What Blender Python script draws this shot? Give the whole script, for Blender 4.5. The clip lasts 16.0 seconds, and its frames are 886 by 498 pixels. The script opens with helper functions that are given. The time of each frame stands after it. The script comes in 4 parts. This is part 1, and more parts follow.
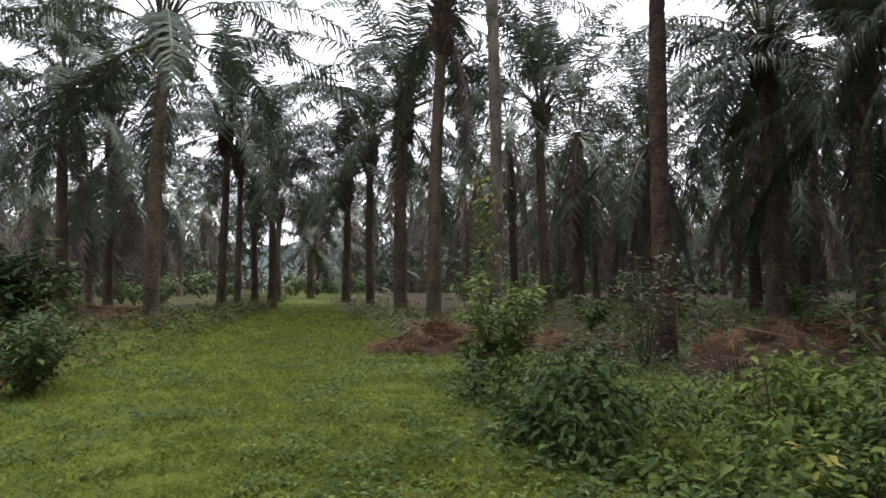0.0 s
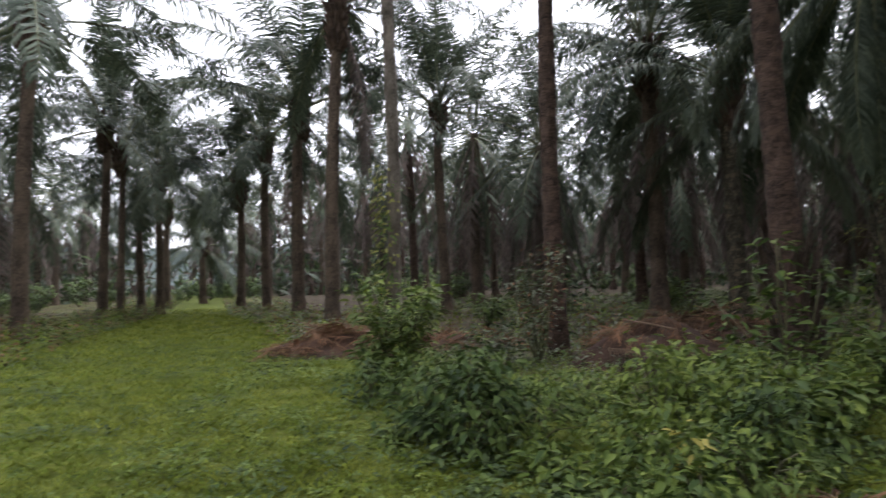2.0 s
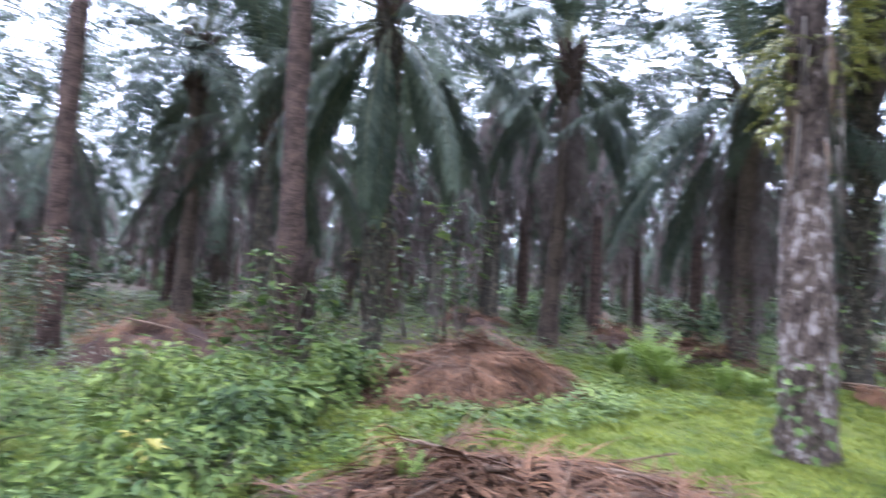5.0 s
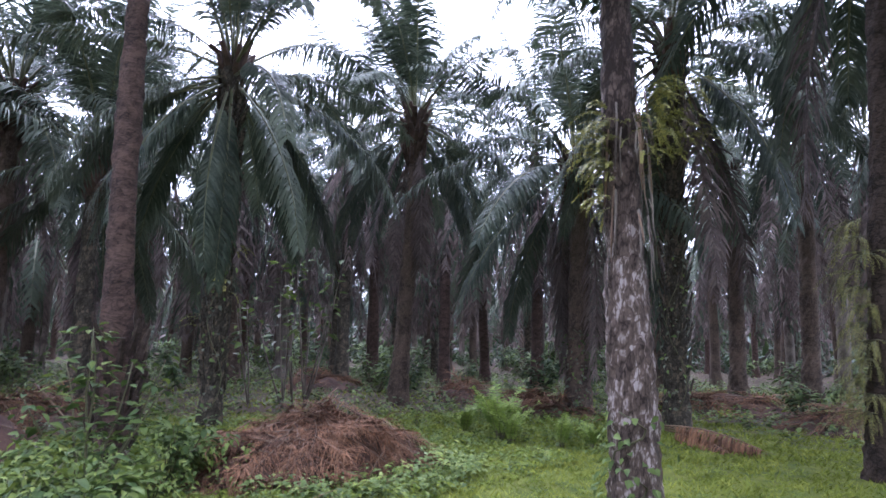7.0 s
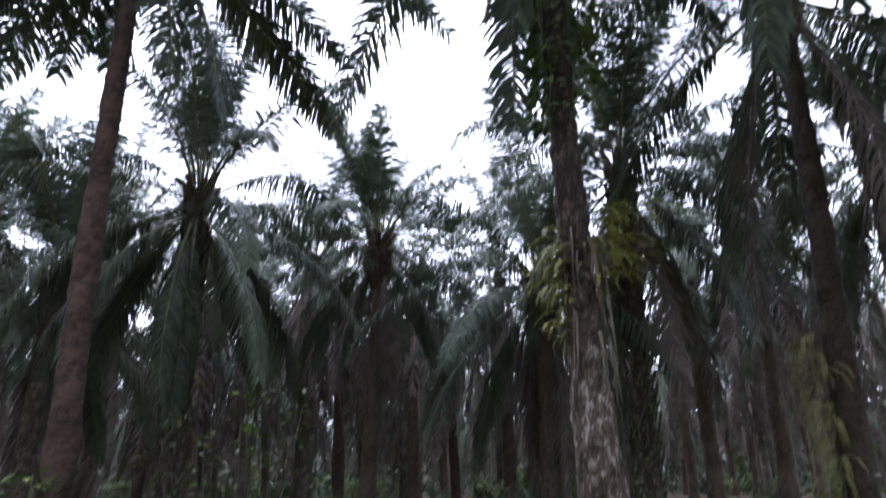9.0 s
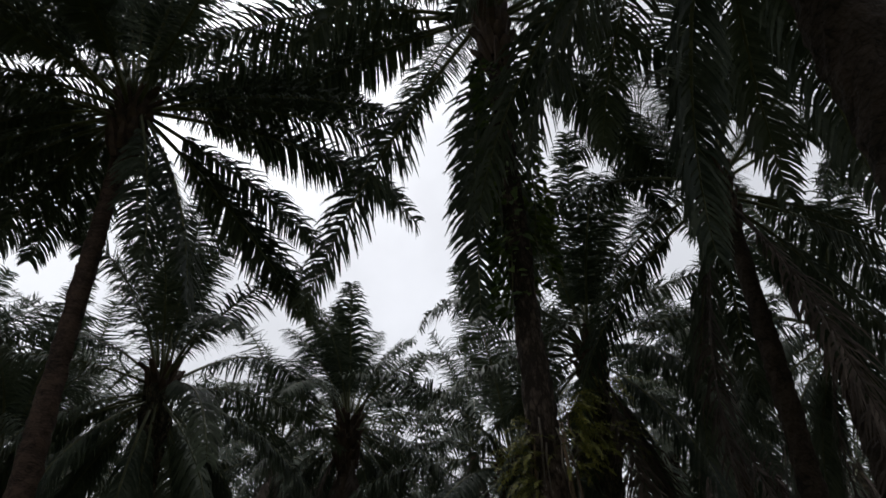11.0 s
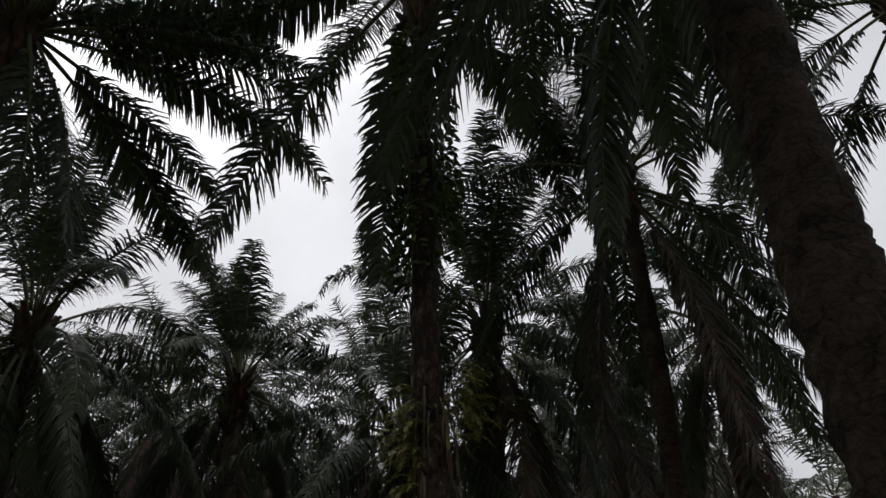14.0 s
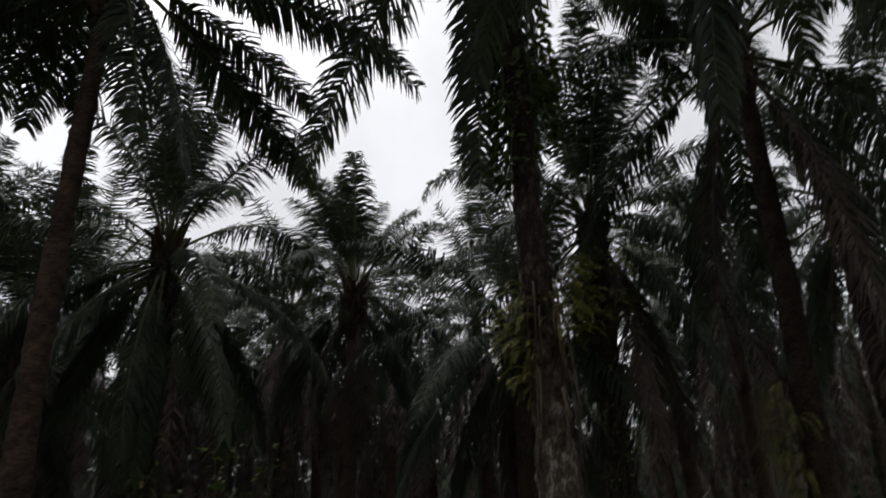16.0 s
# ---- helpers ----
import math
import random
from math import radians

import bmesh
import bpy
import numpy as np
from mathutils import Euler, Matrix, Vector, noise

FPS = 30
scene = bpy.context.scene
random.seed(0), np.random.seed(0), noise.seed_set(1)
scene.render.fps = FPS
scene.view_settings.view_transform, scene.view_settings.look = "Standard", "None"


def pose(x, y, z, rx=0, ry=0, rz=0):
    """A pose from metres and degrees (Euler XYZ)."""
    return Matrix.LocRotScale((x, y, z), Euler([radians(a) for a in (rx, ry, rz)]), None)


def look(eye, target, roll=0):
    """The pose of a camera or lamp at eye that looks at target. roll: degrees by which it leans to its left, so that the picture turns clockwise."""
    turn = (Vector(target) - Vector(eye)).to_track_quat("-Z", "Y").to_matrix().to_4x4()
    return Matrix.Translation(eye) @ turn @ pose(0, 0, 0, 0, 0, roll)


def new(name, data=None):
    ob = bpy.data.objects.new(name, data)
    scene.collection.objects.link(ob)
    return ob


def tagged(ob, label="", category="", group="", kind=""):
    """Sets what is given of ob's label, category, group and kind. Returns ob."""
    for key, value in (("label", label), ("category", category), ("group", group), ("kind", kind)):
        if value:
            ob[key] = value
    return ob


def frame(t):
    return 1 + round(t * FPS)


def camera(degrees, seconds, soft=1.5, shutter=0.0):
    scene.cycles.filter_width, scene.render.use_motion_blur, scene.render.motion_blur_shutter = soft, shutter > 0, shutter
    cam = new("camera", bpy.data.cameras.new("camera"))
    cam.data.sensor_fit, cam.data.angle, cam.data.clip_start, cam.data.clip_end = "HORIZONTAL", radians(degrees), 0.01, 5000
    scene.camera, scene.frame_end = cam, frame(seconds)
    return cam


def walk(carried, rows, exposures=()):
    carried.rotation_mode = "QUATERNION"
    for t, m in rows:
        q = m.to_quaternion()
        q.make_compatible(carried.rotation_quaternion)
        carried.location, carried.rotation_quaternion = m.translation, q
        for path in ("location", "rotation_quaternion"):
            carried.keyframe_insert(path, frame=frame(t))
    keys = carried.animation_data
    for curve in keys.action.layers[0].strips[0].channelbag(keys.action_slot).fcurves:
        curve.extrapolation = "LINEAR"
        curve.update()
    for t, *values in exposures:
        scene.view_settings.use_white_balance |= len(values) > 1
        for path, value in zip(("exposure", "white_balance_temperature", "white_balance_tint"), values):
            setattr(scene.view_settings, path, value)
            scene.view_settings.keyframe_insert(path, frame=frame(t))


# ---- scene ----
cam = camera(68.7, 16.0, soft=1.5, shutter=0.65)
# seconds, place in metres, then yaw, pitch and roll in degrees
WALK = [
    (0.0, -0.060, -0.103, 1.407, -0.43, 2.71, -0.34),
    (0.5, -0.057, -0.103, 1.410, -2.16, 2.44, -0.93),
    (1.0, -0.037, -0.087, 1.407, -3.96, 1.89, -0.79),
    (1.5, -0.023, -0.084, 1.407, -5.35, 2.40, -1.06),
    (2.0, 0.042, -0.019, 1.398, -9.10, 2.60, -1.56),
    (2.5, 0.065, -0.076, 1.403, -14.63, 3.92, -0.41),
    (3.0, 0.073, -0.084, 1.403, -22.43, 3.27, -0.22),
    (3.5, 0.062, -0.121, 1.391, -30.75, 0.29, -0.81),
    (4.0, 0.091, -0.143, 1.410, -37.70, -0.92, 0.08),
    (4.5, 0.183, -0.226, 1.417, -41.18, 2.10, 2.21),
    (5.0, 0.303, -0.292, 1.413, -48.02, 3.58, 3.87),
    (5.2, 0.328, -0.296, 1.409, -51.79, 3.44, 3.56),
    (7.3, 0.330, -0.352, 1.595, -61.34, 9.74, 1.16),
    (7.5, 0.313, -0.361, 1.588, -61.37, 10.57, 0.96),
    (8.0, 0.314, -0.360, 1.592, -61.73, 11.09, 0.54),
    (8.5, 0.333, -0.366, 1.597, -62.39, 12.58, -0.20),
    (9.0, 0.322, -0.389, 1.625, -63.93, 19.55, -0.67),
    (9.5, 0.270, -0.397, 1.673, -66.24, 25.00, -0.58),
    (10.0, 0.254, -0.434, 1.744, -68.25, 28.10, -2.08),
    (10.2, 0.241, -0.460, 1.764, -68.98, 30.36, -3.31),
    (12.3, 0.246, -0.598, 1.885, -64.03, 36.78, -0.19),
    (12.5, 0.255, -0.571, 1.865, -64.86, 36.34, -0.67),
    (13.0, 0.307, -0.566, 1.856, -69.37, 35.38, -2.13),
    (13.5, 0.360, -0.644, 1.826, -75.34, 33.44, -2.93),
    (14.0, 0.393, -0.651, 1.803, -75.94, 31.56, -2.28),
    (14.5, 0.427, -0.643, 1.815, -75.97, 31.30, -3.11),
    (15.0, 0.389, -0.583, 1.766, -71.46, 32.22, -1.16),
    (15.5, 0.413, -0.615, 1.797, -68.54, 27.07, -0.84),
    (16.0, 0.423, -0.623, 1.783, -65.59, 23.22, -1.91),
]
STOPS = [(0, 2.05, 6050, 15), (3.2, 2.05, 5850, 15), (3.5, 2.75, 5600, 14), (3.9, 3.75, 5250, 19), (5.2, 3.84, 5050, 24), (7.3, 3.0, 5150, 28), (8.5, 2.62, 5100, 28), (9.0, 2.3, 5400, 20),
         (9.4, 1.4, 5600, 13), (10.0, 0.65, 5800, 12), (12.3, 0.06, 6400, 12), (13.2, 0.08, 6400, 12), (14.0, 0.12, 6300, 12), (16.0, 0.22, 6300, 12)]
walk(cam, [(t, pose(x, y, z, 90 + pitch, 0, yaw) @ pose(0, 0, 0, 0, 0, roll)) for t, x, y, z, yaw, pitch, roll in WALK], STOPS)

# ---- light ----
SUN_UP, SUN_ROUND = 58.0, 40.0
world = bpy.data.worlds.new("overcast_sky")
scene.world = world
world.use_nodes = True
wn, wl = world.node_tree.nodes, world.node_tree.links
wn.clear()
sky = wn.new("ShaderNodeTexSky")
sky.sky_type, sky.sun_disc = "NISHITA", False
sky.sun_elevation, sky.sun_rotation = radians(SUN_UP), radians(SUN_ROUND)
sky.dust_density, sky.air_density = 4.0, 1.0
grey = wn.new("ShaderNodeHueSaturation")
grey.inputs["Saturation"].default_value = 0.12
wco = wn.new("ShaderNodeTexCoord")
cloud = wn.new("ShaderNodeTexNoise")
cloud.inputs["Scale"].default_value, cloud.inputs["Detail"].default_value = 2.2, 6.0
cramp = wn.new("ShaderNodeMapRange")
cramp.inputs["From Min"].default_value, cramp.inputs["From Max"].default_value = 0.3, 0.7
cramp.inputs["To Min"].default_value, cramp.inputs["To Max"].default_value = 0.8, 1.2
cmix = wn.new("ShaderNodeMix")
cmix.data_type, cmix.blend_type = "RGBA", "MULTIPLY"
cmix.inputs["Factor"].default_value = 1.0
wsep = wn.new("ShaderNodeSeparateXYZ")
wgrad = wn.new("ShaderNodeMapRange")
wgrad.inputs["To Min"].default_value, wgrad.inputs["To Max"].default_value = 0.66, 1.0
zmix = wn.new("ShaderNodeMix")
zmix.data_type, zmix.blend_type = "RGBA", "MULTIPLY"
zmix.inputs["Factor"].default_value = 1.0
wbg = wn.new("ShaderNodeBackground")
wbg.inputs["Strength"].default_value = 0.42
wout = wn.new("ShaderNodeOutputWorld")
flat = wn.new("ShaderNodeGamma")
flat.inputs["Gamma"].default_value = 0.4
wl.new(sky.outputs[0], flat.inputs["Color"])
wl.new(flat.outputs[0], grey.inputs["Color"])
wl.new(wco.outputs["Generated"], cloud.inputs["Vector"])
wl.new(cloud.outputs["Fac"], cramp.inputs["Value"])
wl.new(grey.outputs[0], cmix.inputs["A"])
wl.new(cramp.outputs[0], cmix.inputs["B"])
wl.new(wco.outputs["Generated"], wsep.inputs[0])
wl.new(wsep.outputs["Z"], wgrad.inputs["Value"])
wl.new(cmix.outputs["Result"], zmix.inputs["A"])
wl.new(wgrad.outputs[0], zmix.inputs["B"])
wl.new(zmix.outputs["Result"], wbg.inputs["Color"])
wl.new(wbg.outputs[0], wout.inputs["Surface"])
sun = new("sun", bpy.data.lights.new("sun", "SUN"))
sun.data.energy, sun.data.angle, sun.data.color = 0.5, radians(25), (1.0, 0.97, 0.92)
sun.matrix_world = look((0, 0, 40), (-math.sin(radians(SUN_ROUND)) * 25, -math.cos(radians(SUN_ROUND)) * 25, 0))


# ---- materials ----
def material(name, low, high, rough=0.7, scale=6.0, fine=60.0, bump=0.3, bump_scale=40.0, vary=0.0, transmit=0.0, spec=0.3, stretch=(1, 1, 1), third=None, cells=None, fade=None):
    """A surface whose colour wanders between low and high at two scales, with fine relief."""
    mat = bpy.data.materials.new(name)
    mat.use_nodes = True
    n, l = mat.node_tree.nodes, mat.node_tree.links
    bsdf = n["Principled BSDF"]
    co = n.new("ShaderNodeTexCoord")
    mp = n.new("ShaderNodeMapping")
    mp.inputs["Scale"].default_value = stretch
    l.new(co.outputs["Object"], mp.inputs["Vector"])
    broad, small = n.new("ShaderNodeTexNoise"), n.new("ShaderNodeTexNoise")
    broad.inputs["Scale"].default_value, broad.inputs["Detail"].default_value = scale, 5
    small.inputs["Scale"].default_value, small.inputs["Detail"].default_value = fine, 3
    l.new(mp.outputs[0], broad.inputs["Vector"])
    l.new(mp.outputs[0], small.inputs["Vector"])
    add = n.new("ShaderNodeMath")
    add.operation = "MULTIPLY_ADD"
    add.inputs[1].default_value = 0.5
    l.new(small.outputs["Fac"], add.inputs[0])
    l.new(broad.outputs["Fac"], add.inputs[2])
    ramp = n.new("ShaderNodeValToRGB")
    ramp.color_ramp.elements[0].position, ramp.color_ramp.elements[1].position = 0.52, 0.98
    ramp.color_ramp.elements[0].color, ramp.color_ramp.elements[1].color = (*low, 1), (*high, 1)
    if third:
        e = ramp.color_ramp.elements.new(0.86)
        e.color = (*third, 1)
    last = add.outputs[0]
    if cells:
        size, pull, weight = cells
        mc, vor, edge = n.new("ShaderNodeMapping"), n.new("ShaderNodeTexVoronoi"), n.new("ShaderNodeTexVoronoi")
        mc.inputs["Scale"].default_value = pull
        warp = n.new("ShaderNodeMix")
        warp.data_type, warp.blend_type = "RGBA", "ADD"
        warp.inputs["Factor"].default_value = 0.2
        l.new(co.outputs["Object"], warp.inputs["A"])
        l.new(broad.outputs["Color"], warp.inputs["B"])
        l.new(warp.outputs["Result"], mc.inputs["Vector"])
        edge.feature = "DISTANCE_TO_EDGE"
        for v in (vor, edge):
            v.inputs["Scale"].default_value = size
            l.new(mc.outputs[0], v.inputs["Vector"])
        rim = n.new("ShaderNodeMapRange")
        rim.inputs["From Max"].default_value, rim.inputs["To Min"].default_value, rim.inputs["To Max"].default_value = 0.14, -0.9 * weight, -0.1 * weight
        l.new(edge.outputs["Distance"], rim.inputs["Value"])
        tone = n.new("ShaderNodeMath")
        tone.operation = "MULTIPLY_ADD"
        tone.inputs[1].default_value = weight
        l.new(vor.outputs["Color"], tone.inputs[0])
        l.new(rim.outputs[0], tone.inputs[2])
        both2 = n.new("ShaderNodeMath")
        both2.operation = "ADD"
        l.new(tone.outputs[0], both2.inputs[0])
        l.new(last, both2.inputs[1])
        last = both2.outputs[0]
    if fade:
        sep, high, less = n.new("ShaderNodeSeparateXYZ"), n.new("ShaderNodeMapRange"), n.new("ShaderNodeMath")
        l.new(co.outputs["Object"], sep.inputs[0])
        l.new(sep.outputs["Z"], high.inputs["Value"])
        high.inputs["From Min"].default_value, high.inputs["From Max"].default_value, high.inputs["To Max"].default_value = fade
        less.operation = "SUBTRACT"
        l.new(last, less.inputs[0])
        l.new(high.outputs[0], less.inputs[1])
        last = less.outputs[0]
    if vary:
        geo, info = n.new("ShaderNodeNewGeometry"), n.new("ShaderNodeObjectInfo")
        both = n.new("ShaderNodeMath")
        both.operation = "ADD"
        l.new(geo.outputs["Random Per Island"], both.inputs[0])
        l.new(info.outputs["Random"], both.inputs[1])
        va = n.new("ShaderNodeMath")
        va.operation = "MULTIPLY_ADD"
        va.inputs[1].default_value = vary
        l.new(both.outputs[0], va.inputs[0])
        l.new(last, va.inputs[2])
        off = n.new("ShaderNodeMath")
        off.operation = "SUBTRACT"
        off.inputs[1].default_value = vary
        l.new(va.outputs[0], off.inputs[0])
        last = off.outputs[0]
    l.new(last, ramp.inputs["Fac"])
    l.new(ramp.outputs["Color"], bsdf.inputs["Base Color"])
    bsdf.inputs["Roughness"].default_value = rough
    bsdf.inputs["Specular IOR Level"].default_value = spec
    if bump:
        grain, bm = n.new("ShaderNodeTexNoise"), n.new("ShaderNodeBump")
        grain.inputs["Scale"].default_value, grain.inputs["Detail"].default_value = bump_scale, 4
        l.new(mp.outputs[0], grain.inputs["Vector"])
        bm.inputs["Strength"].default_value, bm.inputs["Distance"].default_value = bump, 0.02
        l.new(grain.outputs["Fac"], bm.inputs["Height"])
        l.new(bm.outputs["Normal"], bsdf.inputs["Normal"])
    if transmit:
        tr, mx = n.new("ShaderNodeBsdfTranslucent"), n.new("ShaderNodeMixShader")
        l.new(ramp.outputs["Color"], tr.inputs["Color"])
        mx.inputs["Fac"].default_value = transmit
        l.new(bsdf.outputs[0], mx.inputs[1])
        l.new(tr.outputs[0], mx.inputs[2])
        l.new(mx.outputs[0], n["Material Output"].inputs["Surface"])
    return mat


M_LEAFLET = material("palm_leaflet", (0.037, 0.052, 0.033), (0.112, 0.134, 0.084), rough=0.56, scale=0.8, fine=12, bump=0, vary=0.3, transmit=0.1, spec=0.26)
M_DEADLEAF = material("dry_leaflet", (0.055, 0.042, 0.036), (0.185, 0.142, 0.118), rough=0.8, scale=1.5, fine=20, bump=0, vary=0.25, transmit=0.08)
M_RACHIS = material("palm_rachis", (0.07, 0.08, 0.035), (0.16, 0.16, 0.08), rough=0.5, scale=3, fine=40, bump=0.1)
M_BARK = material("palm_bark", (0.028, 0.02, 0.014), (0.13, 0.094, 0.066), rough=0.9, scale=2.5, fine=28, bump=0.6, bump_scale=30, stretch=(1, 1, 0.5), cells=(13, (1, 1, 1.2), 0.22))
M_RED_BARK = material("red_brown_bark", (0.018, 0.011, 0.008), (0.09, 0.056, 0.04), rough=0.88, scale=3.5, fine=30, bump=0.6, bump_scale=34, stretch=(1, 1, 1.6), cells=(8, (0.8, 0.8, 3.2), 0.28))
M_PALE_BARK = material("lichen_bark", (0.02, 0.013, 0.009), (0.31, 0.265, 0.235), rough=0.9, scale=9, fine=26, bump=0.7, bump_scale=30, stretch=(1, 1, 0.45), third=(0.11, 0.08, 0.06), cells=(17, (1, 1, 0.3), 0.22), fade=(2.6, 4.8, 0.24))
M_GREY_BARK = material("grey_bark", (0.045, 0.037, 0.028), (0.24, 0.2, 0.16), rough=0.9, scale=3, fine=30, bump=0.5, bump_scale=30, stretch=(1, 1, 0.5))
M_MOSSY = material("mossy_bark", (0.02, 0.015, 0.01), (0.125, 0.096, 0.064), rough=0.95, scale=4, fine=22, bump=0.8, bump_scale=24, third=(0.062, 0.055, 0.038), cells=(13, (1, 1, 0.8), 0.3))
M_DARK_BARK = material("dark_bark", (0.013, 0.009, 0.006), (0.06, 0.042, 0.03), rough=0.92, scale=3, fine=26, bump=0.9, bump_scale=26, cells=(8, (1, 1, 1.6), 0.25))
M_STUB = material("leaf_base", (0.028, 0.019, 0.014), (0.1, 0.064, 0.042), rough=0.85, scale=5, fine=50, bump=0.4)
M_GRASS = material("grass_blade", (0.085, 0.115, 0.016), (0.24, 0.265, 0.046), rough=0.8, scale=1.6, fine=5, bump=0, vary=0.1, transmit=0.38, spec=0.12)
M_LEAF = material("broad_leaf", (0.046, 0.078, 0.02), (0.142, 0.192, 0.048), rough=0.58, scale=0.7, fine=10, bump=0, vary=0.3, transmit=0.22, spec=0.16)
M_LEAF_DARK = material("dark_leaf", (0.03, 0.05, 0.021), (0.086, 0.116, 0.042), rough=0.6, scale=0.7, fine=10, bump=0, vary=0.3, transmit=0.2, spec=0.13)
M_LEAF_LIGHT = material("young_leaf", (0.088, 0.13, 0.022), (0.23, 0.285, 0.056), rough=0.55, scale=0.7, fine=10, bump=0, vary=0.3, transmit=0.28, spec=0.2)
M_LEAF_DULL = material("dull_leaf", (0.06, 0.075, 0.045), (0.15, 0.16, 0.1), rough=0.55, scale=0.7, fine=10, bump=0, vary=0.25, transmit=0.15)
M_LANE_LEAF = material("lane_weed_leaf", (0.075, 0.11, 0.011), (0.2, 0.235, 0.03), rough=0.75, scale=1.6, fine=8, bump=0, vary=0.35, transmit=0.3, spec=0.1)
M_FERN = material("fern_leaf", (0.12, 0.125, 0.025), (0.34, 0.33, 0.08), rough=0.5, scale=1, fine=10, bump=0, vary=0.25, transmit=0.25)
M_FERN_DRAPE = material("draped_fern_leaf", (0.09, 0.092, 0.022), (0.26, 0.24, 0.055), rough=0.55, scale=1, fine=10, bump=0, vary=0.3, transmit=0.25)
M_FERN_LOW = material("ground_fern_leaf", (0.085, 0.14, 0.02), (0.26, 0.34, 0.065), rough=0.5, scale=1, fine=10, bump=0, vary=0.25, transmit=0.25)
M_YELLOW = material("yellowing_leaf", (0.3, 0.26, 0.05), (0.55, 0.48, 0.13), rough=0.55, scale=4, fine=20, bump=0, vary=0.2, transmit=0.25)
M_STEM = material("green_stem", (0.05, 0.055, 0.025), (0.13, 0.12, 0.06), rough=0.7, scale=4, fine=40, bump=0.1)
M_LITTER = material("frond_litter", (0.022, 0.012, 0.008), (0.095, 0.053, 0.036), rough=0.95, scale=3, fine=30, bump=0.9, bump_scale=35)
M_STRAW = material("dry_frond", (0.034, 0.017, 0.009), (0.225, 0.115, 0.056), rough=0.85, scale=1.2, fine=18, bump=0, vary=0.3, transmit=0.05)
M_STALK = material("dry_stalk", (0.055, 0.032, 0.02), (0.27, 0.185, 0.12), rough=0.8, scale=2, fine=40, bump=0.3)


def ground_material():
    """Grass that gives way to brown litter, patch by patch and by the sheet's litter attribute."""
    mat = bpy.data.materials.new("plantation_floor")
    mat.use_nodes = True
    n, l = mat.node_tree.nodes, mat.node_tree.links
    bsdf = n["Principled BSDF"]
    bsdf.inputs["Roughness"].default_value, bsdf.inputs["Specular IOR Level"].default_value = 0.95, 0.15
    co, att = n.new("ShaderNodeTexCoord"), n.new("ShaderNodeAttribute")
    att.attribute_name = "litter"

    def fac(scale, detail=5):
        t = n.new("ShaderNodeTexNoise")
        t.inputs["Scale"].default_value, t.inputs["Detail"].default_value = scale, detail
        l.new(co.outputs["Object"], t.inputs["Vector"])
        return t.outputs["Fac"]

    def ramp(src, a, b, p=0.35, q=0.68):
        r = n.new("ShaderNodeValToRGB")
        r.color_ramp.elements[0].position, r.color_ramp.elements[1].position = p, q
        r.color_ramp.elements[0].color, r.color_ramp.elements[1].color = (*a, 1), (*b, 1)
        l.new(src, r.inputs["Fac"])
        return r.outputs["Color"]

    def mix(f, a, b):
        m = n.new("ShaderNodeMix")
        m.data_type = "RGBA"
        l.new(f, m.inputs["Factor"])
        l.new(a, m.inputs["A"])
        l.new(b, m.inputs["B"])
        return m.outputs["Result"]

    grass = mix(fac(7, 4), ramp(fac(0.6), (0.036, 0.058, 0.008), (0.108, 0.135, 0.017)), ramp(fac(3.1), (0.03, 0.05, 0.008), (0.165, 0.165, 0.026)))
    soil = mix(fac(9, 4), ramp(fac(1.1), (0.028, 0.019, 0.013), (0.08, 0.051, 0.034)), ramp(fac(30, 2), (0.03, 0.031, 0.015), (0.092, 0.068, 0.042)))
    add = n.new("ShaderNodeMath")
    add.operation = "ADD"
    l.new(att.outputs["Fac"], add.inputs[0])
    l.new(fac(0.9), add.inputs[1])
    edge = n.new("ShaderNodeMapRange")
    edge.inputs["From Min"].default_value, edge.inputs["From Max"].default_value = 0.85, 1.2
    l.new(add.outputs[0], edge.inputs["Value"])
    l.new(mix(edge.outputs[0], grass, soil), bsdf.inputs["Base Color"])
    bm = n.new("ShaderNodeBump")
    bm.inputs["Strength"].default_value, bm.inputs["Distance"].default_value = 0.9, 0.05
    l.new(fac(22, 4), bm.inputs["Height"])
    l.new(bm.outputs["Normal"], bsdf.inputs["Normal"])
    return mat


M_FLOOR = ground_material()


